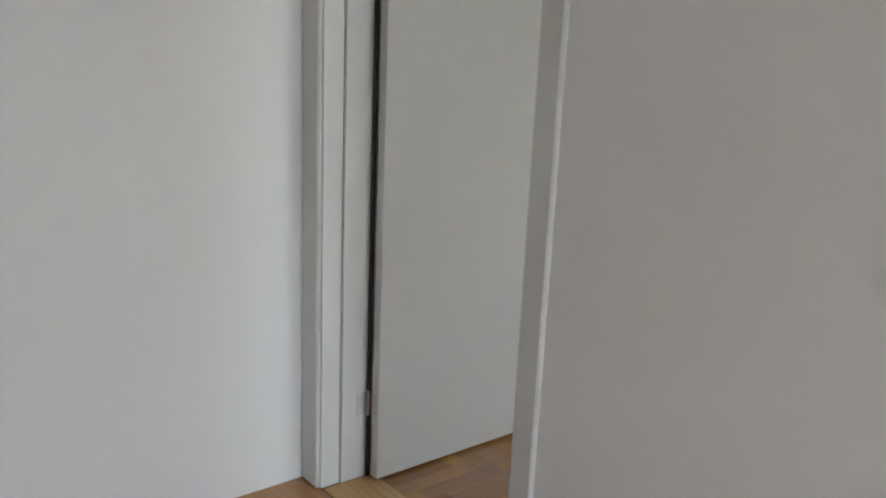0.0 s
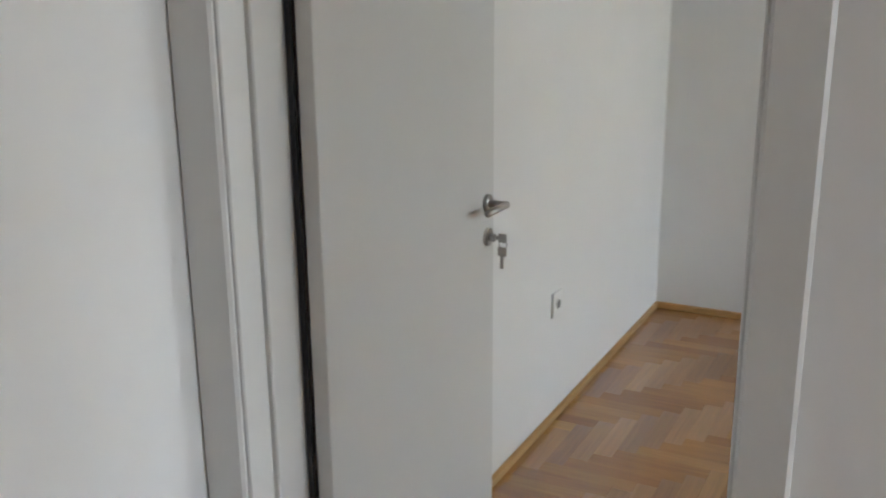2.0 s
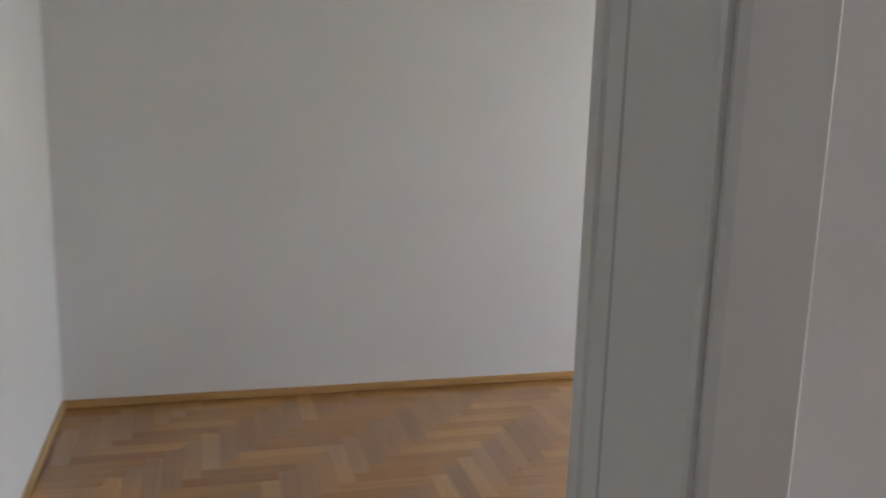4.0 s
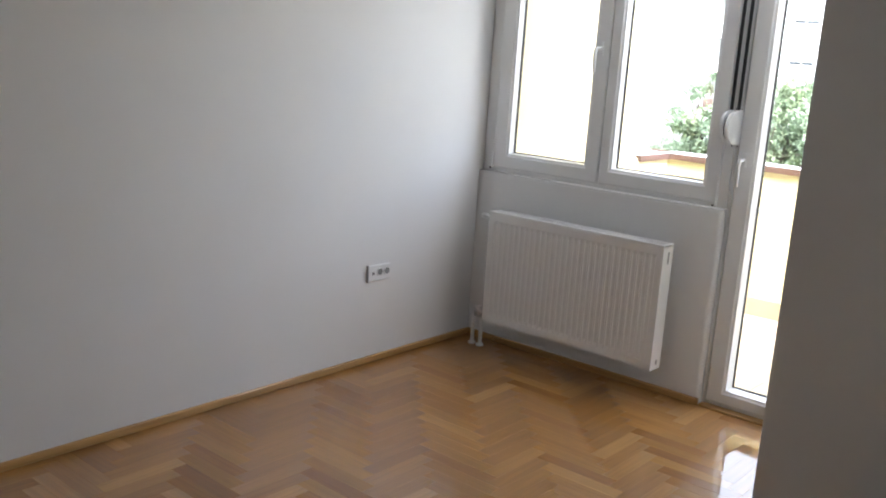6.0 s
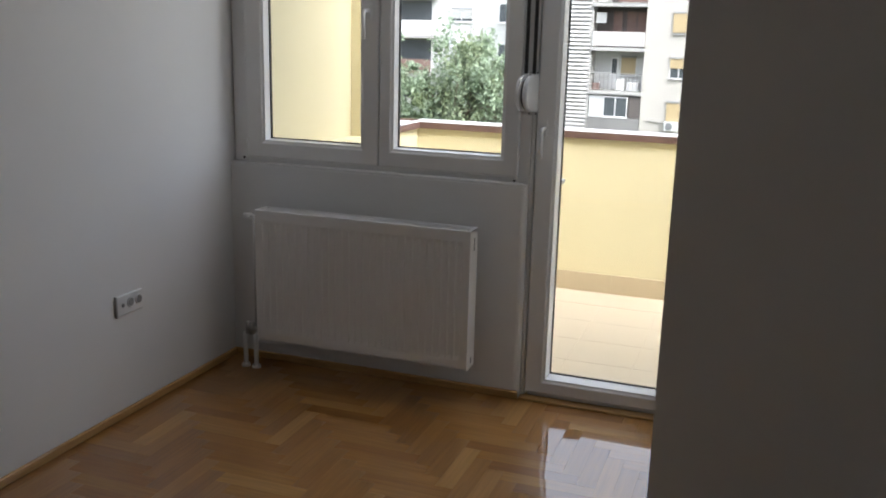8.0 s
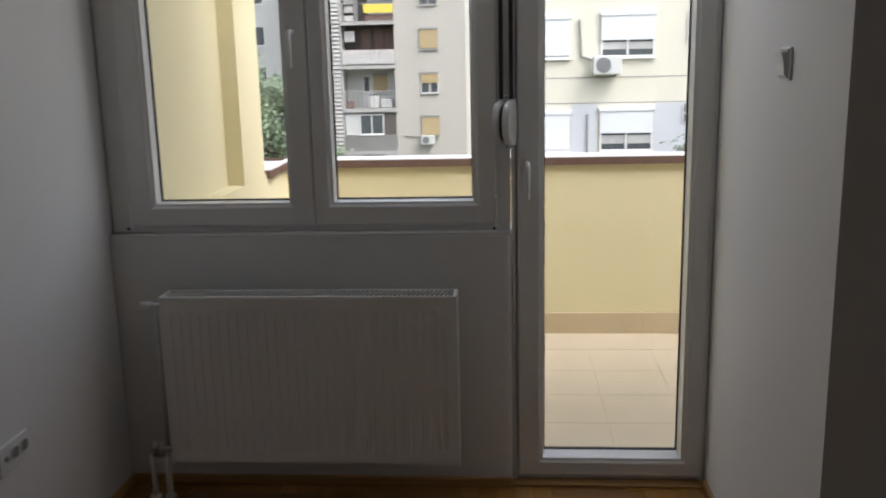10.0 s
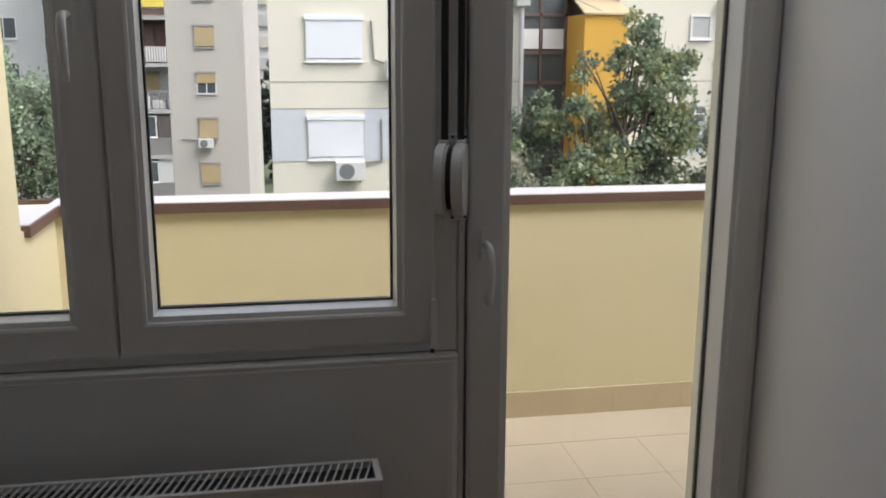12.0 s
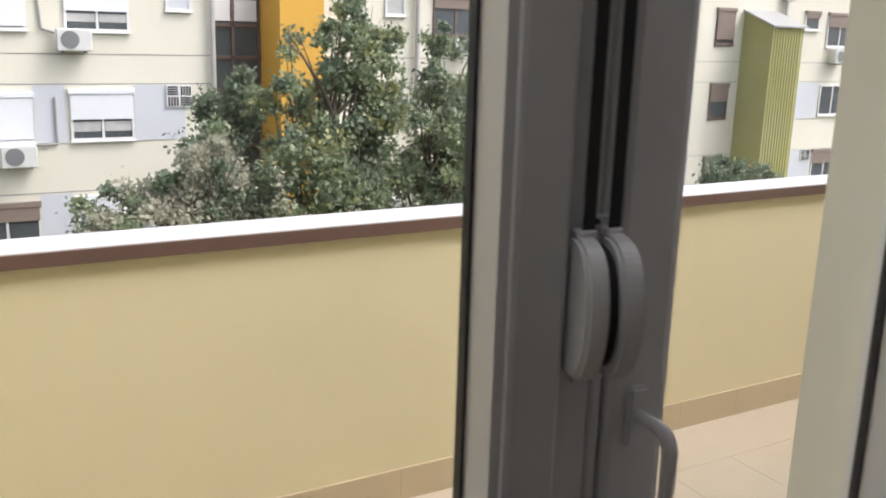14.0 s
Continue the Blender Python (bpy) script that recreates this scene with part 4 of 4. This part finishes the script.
for k in range(-3, 4):
    dn = {-3: 0.3, -2: 0.97, -1: 0.97, 0: 0.5, 1: 0.97, 2: 0.1, 3: 0.97}[k]
    z0 = -0.70 + 2.48 * k
    far_window(gb, -2.78 + GX, -1.72 + GX, z0, z0 + 1.14, GY, SHUTTERT, dn, frame=FARFRAME if k in (0, -3) else JOINT)
for k in range(-3, 5):
    z = 0.92 + 2.48 * k
    lg = part("loggia", boxes([(-7.35 + GX, -4.2 + GX, GY - 0.12, GY + 1.5, z - 0.16, z + 0.04), (-7.45 + GX, -7.3 + GX, GY, GY + 1.5, z + 0.04, z + 2.32)]), SLAB, gb, "concrete loggia slab")
    # dark brown back wall in three loggias, old white in the rest
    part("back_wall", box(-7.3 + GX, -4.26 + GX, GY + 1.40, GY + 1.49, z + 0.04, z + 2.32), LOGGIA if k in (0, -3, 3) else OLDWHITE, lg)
    if k == 0:
        for i in range(22):
            part("railing_board", box(-7.25 + GX + i * 0.137, -7.25 + GX + i * 0.137 + 0.09, GY - 0.06, GY - 0.02, z + 0.12, z + 0.92), RAILWHITE, lg)
        part("railing_back", box(-7.25 + GX, -4.27 + GX, GY - 0.01, GY + 0.01, z + 0.1, z + 0.94), BROWNWOOD, lg)
        for a in (-6.35, -5.55, -4.95):
            part("screen", box(a + GX, a + GX + 0.52, GY + 1.33, GY + 1.39, z + 0.95, z + 2.1), BROWNWOOD, lg, "reddish brown folding screen")
        part("hung_sheet", box(-7.2 + GX, -6.6 + GX, GY + 0.4, GY + 0.42, z + 1.4, z + 2.0), RAILWHITE, lg, "white cloth hung up to dry")
    elif k == 1:
        part("railing", box(-5.95 + GX, -4.27 + GX, GY - 0.06, GY - 0.02, z + 0.5, z + 0.98), BALCYELLOW, lg, "yellow balcony panel")
        part("handrail", box(-7.3 + GX, -4.27 + GX, GY - 0.06, GY - 0.02, z + 1.0, z + 1.05), JOINT, lg)
        part("board", box(-5.9 + GX, -4.3 + GX, GY + 0.1, GY + 0.2, z + 0.1, z + 0.42), BROWNWOOD, lg)
        # solid panel, coloured dark as the shade inside the doorway
        part("opening", box(-6.5 + GX, -5.95 + GX, GY + 1.36, GY + 1.40, z + 0.1, z + 2.1), LOGGIA, lg, "dark panel for the shade in an open balcony door")
        far_window(lg, -5.8 + GX, -4.4 + GX, z + 1.0, z + 2.2, GY + 1.4, None, 0, pane=PALEGREY)
        part("shelf", boxes([(-7.25 + GX, -6.7 + GX, GY + 0.9, GY + 1.3, z + 0.1 + 0.5 * j, z + 0.42 + 0.5 * j) for j in range(4)]), RAILWHITE, lg, "stacked white boxes")
    elif k == -1:
        for j in range(13):
            part("railing_bar", box(-7.2 + GX + j * 0.24, -7.17 + GX + j * 0.24, GY - 0.05, GY - 0.02, z + 0.06, z + 1.02), JOINT, lg)
        part("cabinet", boxes([(-5.9 + GX, -5.35 + GX, GY + 0.5, GY + 0.9, z + 0.05, z + 0.75), (-5.2 + GX, -4.5 + GX, GY + 0.4, GY + 0.9, z + 0.05, z + 0.55)], 0.03), RAILWHITE, lg, "white boxes stored on the loggia")
        part("crate", box(-7.2 + GX, -6.8 + GX, GY + 0.4, GY + 0.8, z + 0.05, z + 0.45), BROWNWOOD, lg)
        part("handrail", box(-7.3 + GX, -4.27 + GX, GY - 0.06, GY - 0.02, z + 1.02, z + 1.07), JOINT, lg)
        far_window(lg, -5.75 + GX, -4.85 + GX, z + 0.85, z + 1.95, GY + 1.4, SHUTTERT, 0.97, panes=1)
        part("glazed_door", box(-6.35 + GX, -5.9 + GX, GY + 1.34, GY + 1.40, z + 0.1, z + 1.95), FARFRAME, lg, "white balcony door")
        part("door_pane", box(-6.27 + GX, -5.98 + GX, GY + 1.33, GY + 1.339, z + 1.0, z + 1.85), FARPANE, lg)
    elif k == -2:
        part("parapet", box(-7.3 + GX, -4.27 + GX, GY - 0.06, GY, z + 0.04, z + 0.98), STAINED, lg, "stained grey loggia parapet")
        part("infill", box(-7.25 + GX, -6.45 + GX, GY, GY + 0.04, z + 1.0, z + 2.25), OLDWHITE, lg)
        part("infill", box(-4.95 + GX, -4.27 + GX, GY, GY + 0.04, z + 1.0, z + 2.25), LOGGIA, lg)
        far_window(lg, -6.42 + GX, -5.0 + GX, z + 1.02, z + 2.2, GY, None, 0)
    else:
        part("parapet", box(-7.3 + GX, -4.27 + GX, GY - 0.06, GY, z + 0.04, z + 0.98), STAINED if k < 0 else OLDWHITE, lg)
        part("infill", boxes([(-7.25 + GX, -6.3 + GX, GY, GY + 0.04, z + 1.0, z + 2.3), (-5.0 + GX, -4.27 + GX, GY, GY + 0.04, z + 1.0, z + 2.3)]), OLDWHITE, lg, "pale boarded infill")
        far_window(lg, -6.28 + GX, -5.02 + GX, z + 1.02, z + 2.2, GY, None, 0)
for i in range(84):
    part("louvre", box(-9.4 + GX, -7.45 + GX, GY - 0.08, GY + 0.02, -8.0 + i * 0.232, -8.0 + i * 0.232 + 0.12), RAILWHITE, gb)
part("louvre_back", box(-9.4 + GX, -7.46 + GX, GY + 0.1, GY + 0.2, GZ, 11.4), SLAB, gb)
air_conditioner(-2.42 + GX, -3.36, GY, 0.78, pipe=[(-2.8 + GX, -3.2), (-3.8 + GX, -3.1)])

# white block to its side, mostly behind trees
HY = 54.0
hb = thing("apartment_building", "old white block of flats with balconies behind the trees", "building")
part("wall", box(-60, -10.4, HY, HY + 12, GZ, 8.2), OLDWHITE, hb)
part("roof", box(-60.2, -10.3, HY - 0.3, HY + 12, 8.2, 8.6), SLAB, hb)
for k in range(-2, 3):
    z = 1.35 + 2.5 * k
    for x0 in (-23.0, -34.0, -46.0):
        bl = part("balcony", boxes([(x0, x0 + 3.9, HY - 1.2, HY, z - 0.18, z)]), SLAB, hb, "concrete balcony slab")
        part("parapet", box(x0, x0 + 3.9, HY - 1.2, HY - 1.12, z, z + 0.95), [OLDWHITE, BROWNWOOD, RAILWHITE, OLDWHITE, BROWNWOOD][k + 2], bl, "balcony front")
        part("opening", box(x0 + 0.4, x0 + 3.5, HY - 0.02, HY + 0.01, z + 0.9, z + 2.2), FARPANE, bl)
    far_window(hb, -18.2, -16.6, z + 0.9, z + 2.1, HY, SHUTTERW, 0.3)
    far_window(hb, -14.9, -13.5, z + 0.9, z + 2.1, HY, None, 0)
    far_window(hb, -12.1, -11.1, z + 0.15, z + 1.05, HY, None, 0)
# far tower in the gap
tw = thing("tower_block", "pale distant tower block in the gap between buildings", "building")
part("wall", box(-6, 12, 120, 132, GZ, 10.4), OLDWHITE, tw)
for k in range(6):
    part("window_band", box(-1.5, 1.5, 119.4, 120, -6 + 2.7 * k, -4.6 + 2.7 * k), [SLAB, CONCRETE][k % 2], tw, "row of balconies")


# ---- trees ----
def limb_points(a, b, bend, n, rng):
    a, b = Vector(a), Vector(b)
    off = Vector((rng.uniform(-1, 1), rng.uniform(-1, 1), 0.3)) * bend
    return [a.lerp(b, i / n) + off * math.sin(math.pi * i / n) for i in range(n + 1)]


def tree(label, x, y, height, crown, seed, mats, leaf=0.15, leaves=9000, clumps=60, trunk=0.16, base=GZ, droop=0.0):
    """Tapered trunk, bent limbs, and a crown of many small leaves gathered in uneven clumps.
    crown: rows of (dx, dy, z, radius) lobes."""
    rng = random.Random(seed)
    t = thing("tree", label, "tree", "trees between the blocks", at=(x, y, base))
    bm = bmesh.new()
    top = max(c[2] + c[3] * 0.4 for c in crown) - base
    pts = limb_points((0, 0, 0), (crown[0][0] * 0.6, crown[0][1] * 0.6, top * 0.92), 0.35, 7, rng)
    for i in range(7):
        add_tube(bm, pts[i], pts[i + 1], trunk * (1 - i / 7.6), trunk * (1 - (i + 1) / 7.6), 9, False)
    for c in crown:
        for k in range(5):
            s = pts[rng.randint(2, 6)]
            e = Vector((c[0] + rng.uniform(-1, 1) * c[3] * 0.8, c[1] + rng.uniform(-1, 1) * c[3] * 0.8, c[2] - base + rng.uniform(-0.6, 0.9) * c[3]))
            lp = limb_points(s, e, 0.25, 4, rng)
            for i in range(4):
                add_tube(bm, lp[i], lp[i + 1], 0.05 * (1 - i / 4.5), 0.05 * (1 - (i + 1) / 4.5), 6, False)
    part("trunk", bm, BARK, t, "brown trunk and limbs", True)
    nr = np.random.RandomState(seed)
    weights = np.array([c[3] ** 2 for c in crown])
    weights = weights / weights.sum()
    cen, rad = [], []
    for i in range(clumps):
        c = crown[nr.choice(len(crown), p=weights)]
        d = nr.normal(size=3)
        d /= np.linalg.norm(d)
        r = c[3] * nr.uniform(0.35, 1.0) ** 0.5
        cen.append((c[0] + d[0] * r, c[1] + d[1] * r, c[2] - base + d[2] * r))
        rad.append(nr.uniform(0.15, 0.36) * (0.55 + 0.3 * c[3]))
    cen, rad = np.array(cen), np.array(rad)
    per = len(mats)
    pick = nr.randint(0, clumps, leaves)
    pos = cen[pick] + nr.normal(size=(leaves, 3)) * rad[pick][:, None] * np.array([0.6, 0.6, 0.5 + droop])
    a = nr.normal(size=(leaves, 3))
    a /= np.linalg.norm(a, axis=1)[:, None]
    b = np.cross(a, nr.normal(size=(leaves, 3)))
    b /= np.linalg.norm(b, axis=1)[:, None]
    size = leaf * nr.uniform(0.6, 1.25, leaves)[:, None]
    quad = np.stack([pos - a * size * 0.5, pos + b * size * 0.3, pos + a * size * 0.5, pos - b * size * 0.3], 1)
    share = nr.uniform(size=clumps)
    for mi, m in enumerate(mats):
        lo, hi = mi / per, (mi + 1) / per
        sel = (share[pick] >= lo) & (share[pick] < hi) if per > 1 else np.ones(leaves, bool)
        v = quad[sel].reshape(-1, 3)
        f = np.arange(len(v)).reshape(-1, 4)
        me = bpy.data.meshes.new("crown")
        me.from_pydata(v.tolist(), [], f.tolist())
        me.materials.append(m)
        cr = new("crown", me)
        cr.parent = t
        tagged(cr, kind="stuff")
    return t


tree("broad green tree with some yellowing leaves before the cream block", 7.9, 16, 11, [(0.35, 0, 1.1, 0.7), (0.4, 0.2, -0.2, 1.05), (-0.5, -0.2, -1.2, 1.05), (0.4, 0, -1.9, 0.9), (0.47, 0, 2.05, 0.4), (-0.8, 0, 1.4, 0.32), (1.15, 0, 1.15, 0.45), (1.2, 0, 0.2, 0.5), (-0.9, 0, 0.2, 0.6)], 3, [LEAF_GREEN, LEAF_DARK, LEAF_YELLOW, LEAF_GREEN, LEAF_GREEN], 0.12, 25000, 230)
tree("dark green tree beside the staircase glazing", 6.25, 17.5, 10, [(0, 0, -0.1, 0.75), (0.2, 0, -1.2, 1.1), (0.0, 0, 0.55, 0.5), (-0.2, 0, -2.3, 1.2)], 5, [LEAF_DARK], 0.11, 14000, 80)
tree("green tree with a ragged crown before the cream block", 11.25, 17, 11, [(0, 0, 0.7, 0.8), (-0.4, 0, -0.5, 1.1), (0.8, 0, -0.9, 1.0), (0.2, 0, -1.9, 1.4), (1.5, 0, -2.0, 1.0), (-1.2, 0, -1.9, 0.9), (1.05, 0, 1.25, 0.5), (-0.3, 0, 1.4, 0.35)], 8, [LEAF_GREEN, LEAF_GREEN, LEAF_DARK], 0.12, 21000, 200)
tree("flowering shrub with cream blossom below the balcony", 4.6, 15, 8.2, [(0.6, 0, -0.9, 0.65), (1.2, 0, -1.6, 0.9), (0.0, 0, -1.7, 0.8), (-0.8, 0, -1.8, 0.7), (0.9, 0.1, -0.4, 0.4), (-1.3, 0, -1.4, 0.4), (-0.1, 0, -1.15, 0.4), (1.6, 0, -2.3, 1.0), (-1.0, 0, -2.6, 0.8)], 12, [LEAF_DARK, BLOSSOM, LEAF_GREEN, BLOSSOM], 0.10, 22000, 150)
tree("grey-green tree with drooping twigs beside the grey block", -5.7, 20, 11, [(0, 0, 0.6, 1.05), (0.2, 0, -0.6, 1.4), (-0.5, 0, -1.8, 1.6), (0.2, 0, 1.3, 0.55), (1.2, 0, -0.5, 1.0), (0.9, 0, 0.4, 0.8), (-1.1, 0, -0.3, 0.9), (1.9, 0, -1.7, 1.0), (1.85, 0, 0.3, 0.75), (2.4, 0, -1.2, 0.75)], 21, [LEAF_GREY, LEAF_GREY, LEAF_GREEN], 0.12, 28000, 230, droop=0.3)
tree("green tree with a pointed crown beyond the parapet", -8.1, 20, 11, [(0, 0, 0.5, 0.75), (-0.2, 0, -0.6, 1.1), (0.3, 0, -1.6, 1.4), (0.2, 0, 1.35, 0.35), (0.9, 0, 0.2, 0.6)], 23, [LEAF_GREY, LEAF_GREEN], 0.14, 10000, 80)
tree("dark shrub at the foot of the corrugated shaft", 22.0, 18.5, 7, [(0, 0, -2.4, 0.8), (0.7, 0, -2.7, 0.8), (-0.8, 0, -2.9, 0.7), (0.2, 0, -3.6, 1.2)], 31, [LEAF_DARK], 0.15, 5000, 45)
tree("low green tree before the cream block", 15.2, 18, 8, [(0, 0, -1.7, 0.7), (0.9, 0, -2.2, 0.9), (-0.9, 0, -2.3, 0.8), (0, 0, -3.0, 1.3)], 37, [LEAF_GREEN, LEAF_YELLOW], 0.16, 6000, 55)

# stand-in trees, coloured near black as the shade in the gap
tree("added trees coloured near black for the shade between the two blocks", 0.35, 74, 9, [(0, 0, -1.5, 1.6), (0.6, 0, -4.0, 2.2), (-0.5, 0, -5.0, 2.4), (0.3, 0, 0.2, 1.0), (0.4, 0, -6.8, 1.9), (-0.3, 0, -3.0, 1.6)], 41, [LEAF_SHADE], 0.40, 16000, 120)

# overhead wire between the blocks
bm = bmesh.new()
p = [Vector((3.0 + 7.4 * i / 12, 22.99 - 0.72 * i / 12, 6.2 - 3.8 * i / 12 - 0.25 * math.sin(math.pi * i / 12))) for i in range(13)]
for a, b in zip(p[:-1], p[1:]):
    add_tube(bm, a, b, 0.012, sides=5, caps=False)
tagged(link("overhead_wire", bm, JOINT), "thin dark wire slung along the cream facade", "wire")

# ---- floors ----
structure("subfloor", boxes([(0, HALLFACE, SOUTH, 0.045, -0.1, -0.012), (HALLFACE, HALL_E, HSOUTH, 0, -0.1, -0.012)]), SUBFLOOR, "dark screed under the parquet", "floor")

tiles = thing("balcony_tiles", "beige ceramic floor tiles of the balcony with fine joints", "floor", kind="structure")
S, J = 0.333, 0.0016
bm = box(0, S - J, 0, S - J, -0.008, 0, 0.0006)
tm = bpy.data.meshes.new("tile")
bm.to_mesh(tm)
bm.free()
tm.materials.append(TILE)
for i in range(14):
    for j in range(4):
        y = REV + 0.004 + j * S
        t = new("tile", tm)
        t.parent = tiles
        t.location = (0.204 + i * S, y, BZ)
part("tile_rest", box(0.204 + 14 * S, 7.5, REV, BY, -0.018, BZ), TILE, tiles)
part("tile_edge", box(0.204, 7.5, REV + 0.004 + 4 * S + 0.001, BY, -0.018, BZ), TILE, tiles)
sk = thing("skirting_tiles", "beige skirting tiles along the foot of the parapet", "skirting", kind="structure")
for i in range(14):
    part("tile", box(0.204 + i * S, 0.204 + i * S + S - 0.0007, BY - 0.010, BY, BZ, 0.112, 0.0006), SKIRT, sk)

# herringbone parquet: oak staves square to the walls, the zigzag running cornerwise
PL, PW, GAP = 0.335, 0.067, 0.0003


def clip(poly, x0, x1, y0, y1):
    for ax, lim, sg in ((0, x0, 1), (0, x1, -1), (1, y0, 1), (1, y1, -1)):
        out = []
        for i, p in enumerate(poly):
            q = poly[(i + 1) % len(poly)]
            a, b = sg * (p[ax] - lim), sg * (q[ax] - lim)
            if a >= 0:
                out.append(p)
            if a * b < 0:
                k = a / (a - b)
                out.append(tuple(p[c] + (q[c] - p[c]) * k for c in range(len(p))))
        poly = out
        if len(poly) < 3:
            return []
    return poly


def inside_room(p):
    x, y = p[0], p[1]
    return (0 <= x <= EAST and SOUTH <= y <= 0.0) or (0 <= x <= DOORWALL and SOUTH <= y <= NOOK)


stave_bm = bmesh.new()
add_box(stave_bm, -PL / 2 + GAP, PL / 2 - GAP, -PW / 2 + GAP, PW / 2 - GAP, -0.012, 0.0)
stave_mesh = bpy.data.meshes.new("stave")
stave_bm.to_mesh(stave_mesh)
stave_bm.free()
stave_mesh.materials.append(OAK)
lay = stave_mesh.uv_layers.new(name="grain")
for lp in stave_mesh.loops:
    c = stave_mesh.vertices[lp.vertex_index].co
    lay.data[lp.index].uv = (c.x, c.y)

parquet = thing("floor", "varnished oak herringbone parquet in warm mixed tones", "floor", kind="structure")
rv, rf, ruv = [], [], []
count = 0
RECTS = [(0.0, EAST, SOUTH, 0.0), (EAST, DOORWALL, SOUTH, NOOK), (HALLFACE, HALL_E, HSOUTH, 0.0)]
for i in range(-90, 91):
    for j in range(-16, 17):
        ox, oy = i * PW + j * PL, i * PW - j * PL
        for vert in (0, 1):
            if vert:
                u0, u1, v0, v1 = ox + PL, ox + PL + PW, oy + PW - PL, oy + PW
            else:
                u0, u1, v0, v1 = ox, ox + PL, oy, oy + PW
            cu, cv = (u0 + u1) / 2, (v0 + v1) / 2
            cx, cy = 3.0 - cu, cv - 2.5
            if not (-0.4 < cx < HALL_E + 0.4 and -5.4 < cy < 0.4):
                continue
            g = GAP
            loc = [(u0 + g, v0 + g), (u1 - g, v0 + g), (u1 - g, v1 - g), (u0 + g, v1 - g)]
            poly = [(3.0 - u, v - 2.5, *((v - cv, u - cu) if vert else (u - cu, v - cv))) for u, v in loc][::-1]
            whole = all(inside_room(p) for p in poly)
            if whole and cx < 2.1 and -2.3 < cy < -0.05 and count < 300:
                s = new("stave", stave_mesh)
                s.parent = parquet
                s.location = (cx, cy, 0)
                s.rotation_euler = (0, 0, radians(90 if vert else 0))
                count += 1
                continue
            done = [poly] if whole else [q for q in (clip(poly, *r) for r in RECTS) if len(q) > 2]
            for q in done:
                k = len(rv)
                rv += [(p[0], p[1], 0.0) for p in q] + [(p[0], p[1], -0.012) for p in q]
                m = len(q)
                rf.append(tuple(range(k, k + m)))
                ruv += [(p[2], p[3]) for p in q]
                for a in range(m):
                    b = (a + 1) % m
                    rf.append((k + a, k + m + a, k + m + b, k + b))
                    ruv += [(q[a][2], q[a][3])] * 2 + [(q[b][2], q[b][3])] * 2
rm = bpy.data.meshes.new("staves")
rm.from_pydata(rv, [], rf)
rm.materials.append(OAKREST)
lay = rm.uv_layers.new(name="grain")
for k, uvc in enumerate(ruv):
    lay.data[k].uv = uvc
rest = new("staves", rm)
rest.parent = parquet
tagged(rest, kind="stuff")
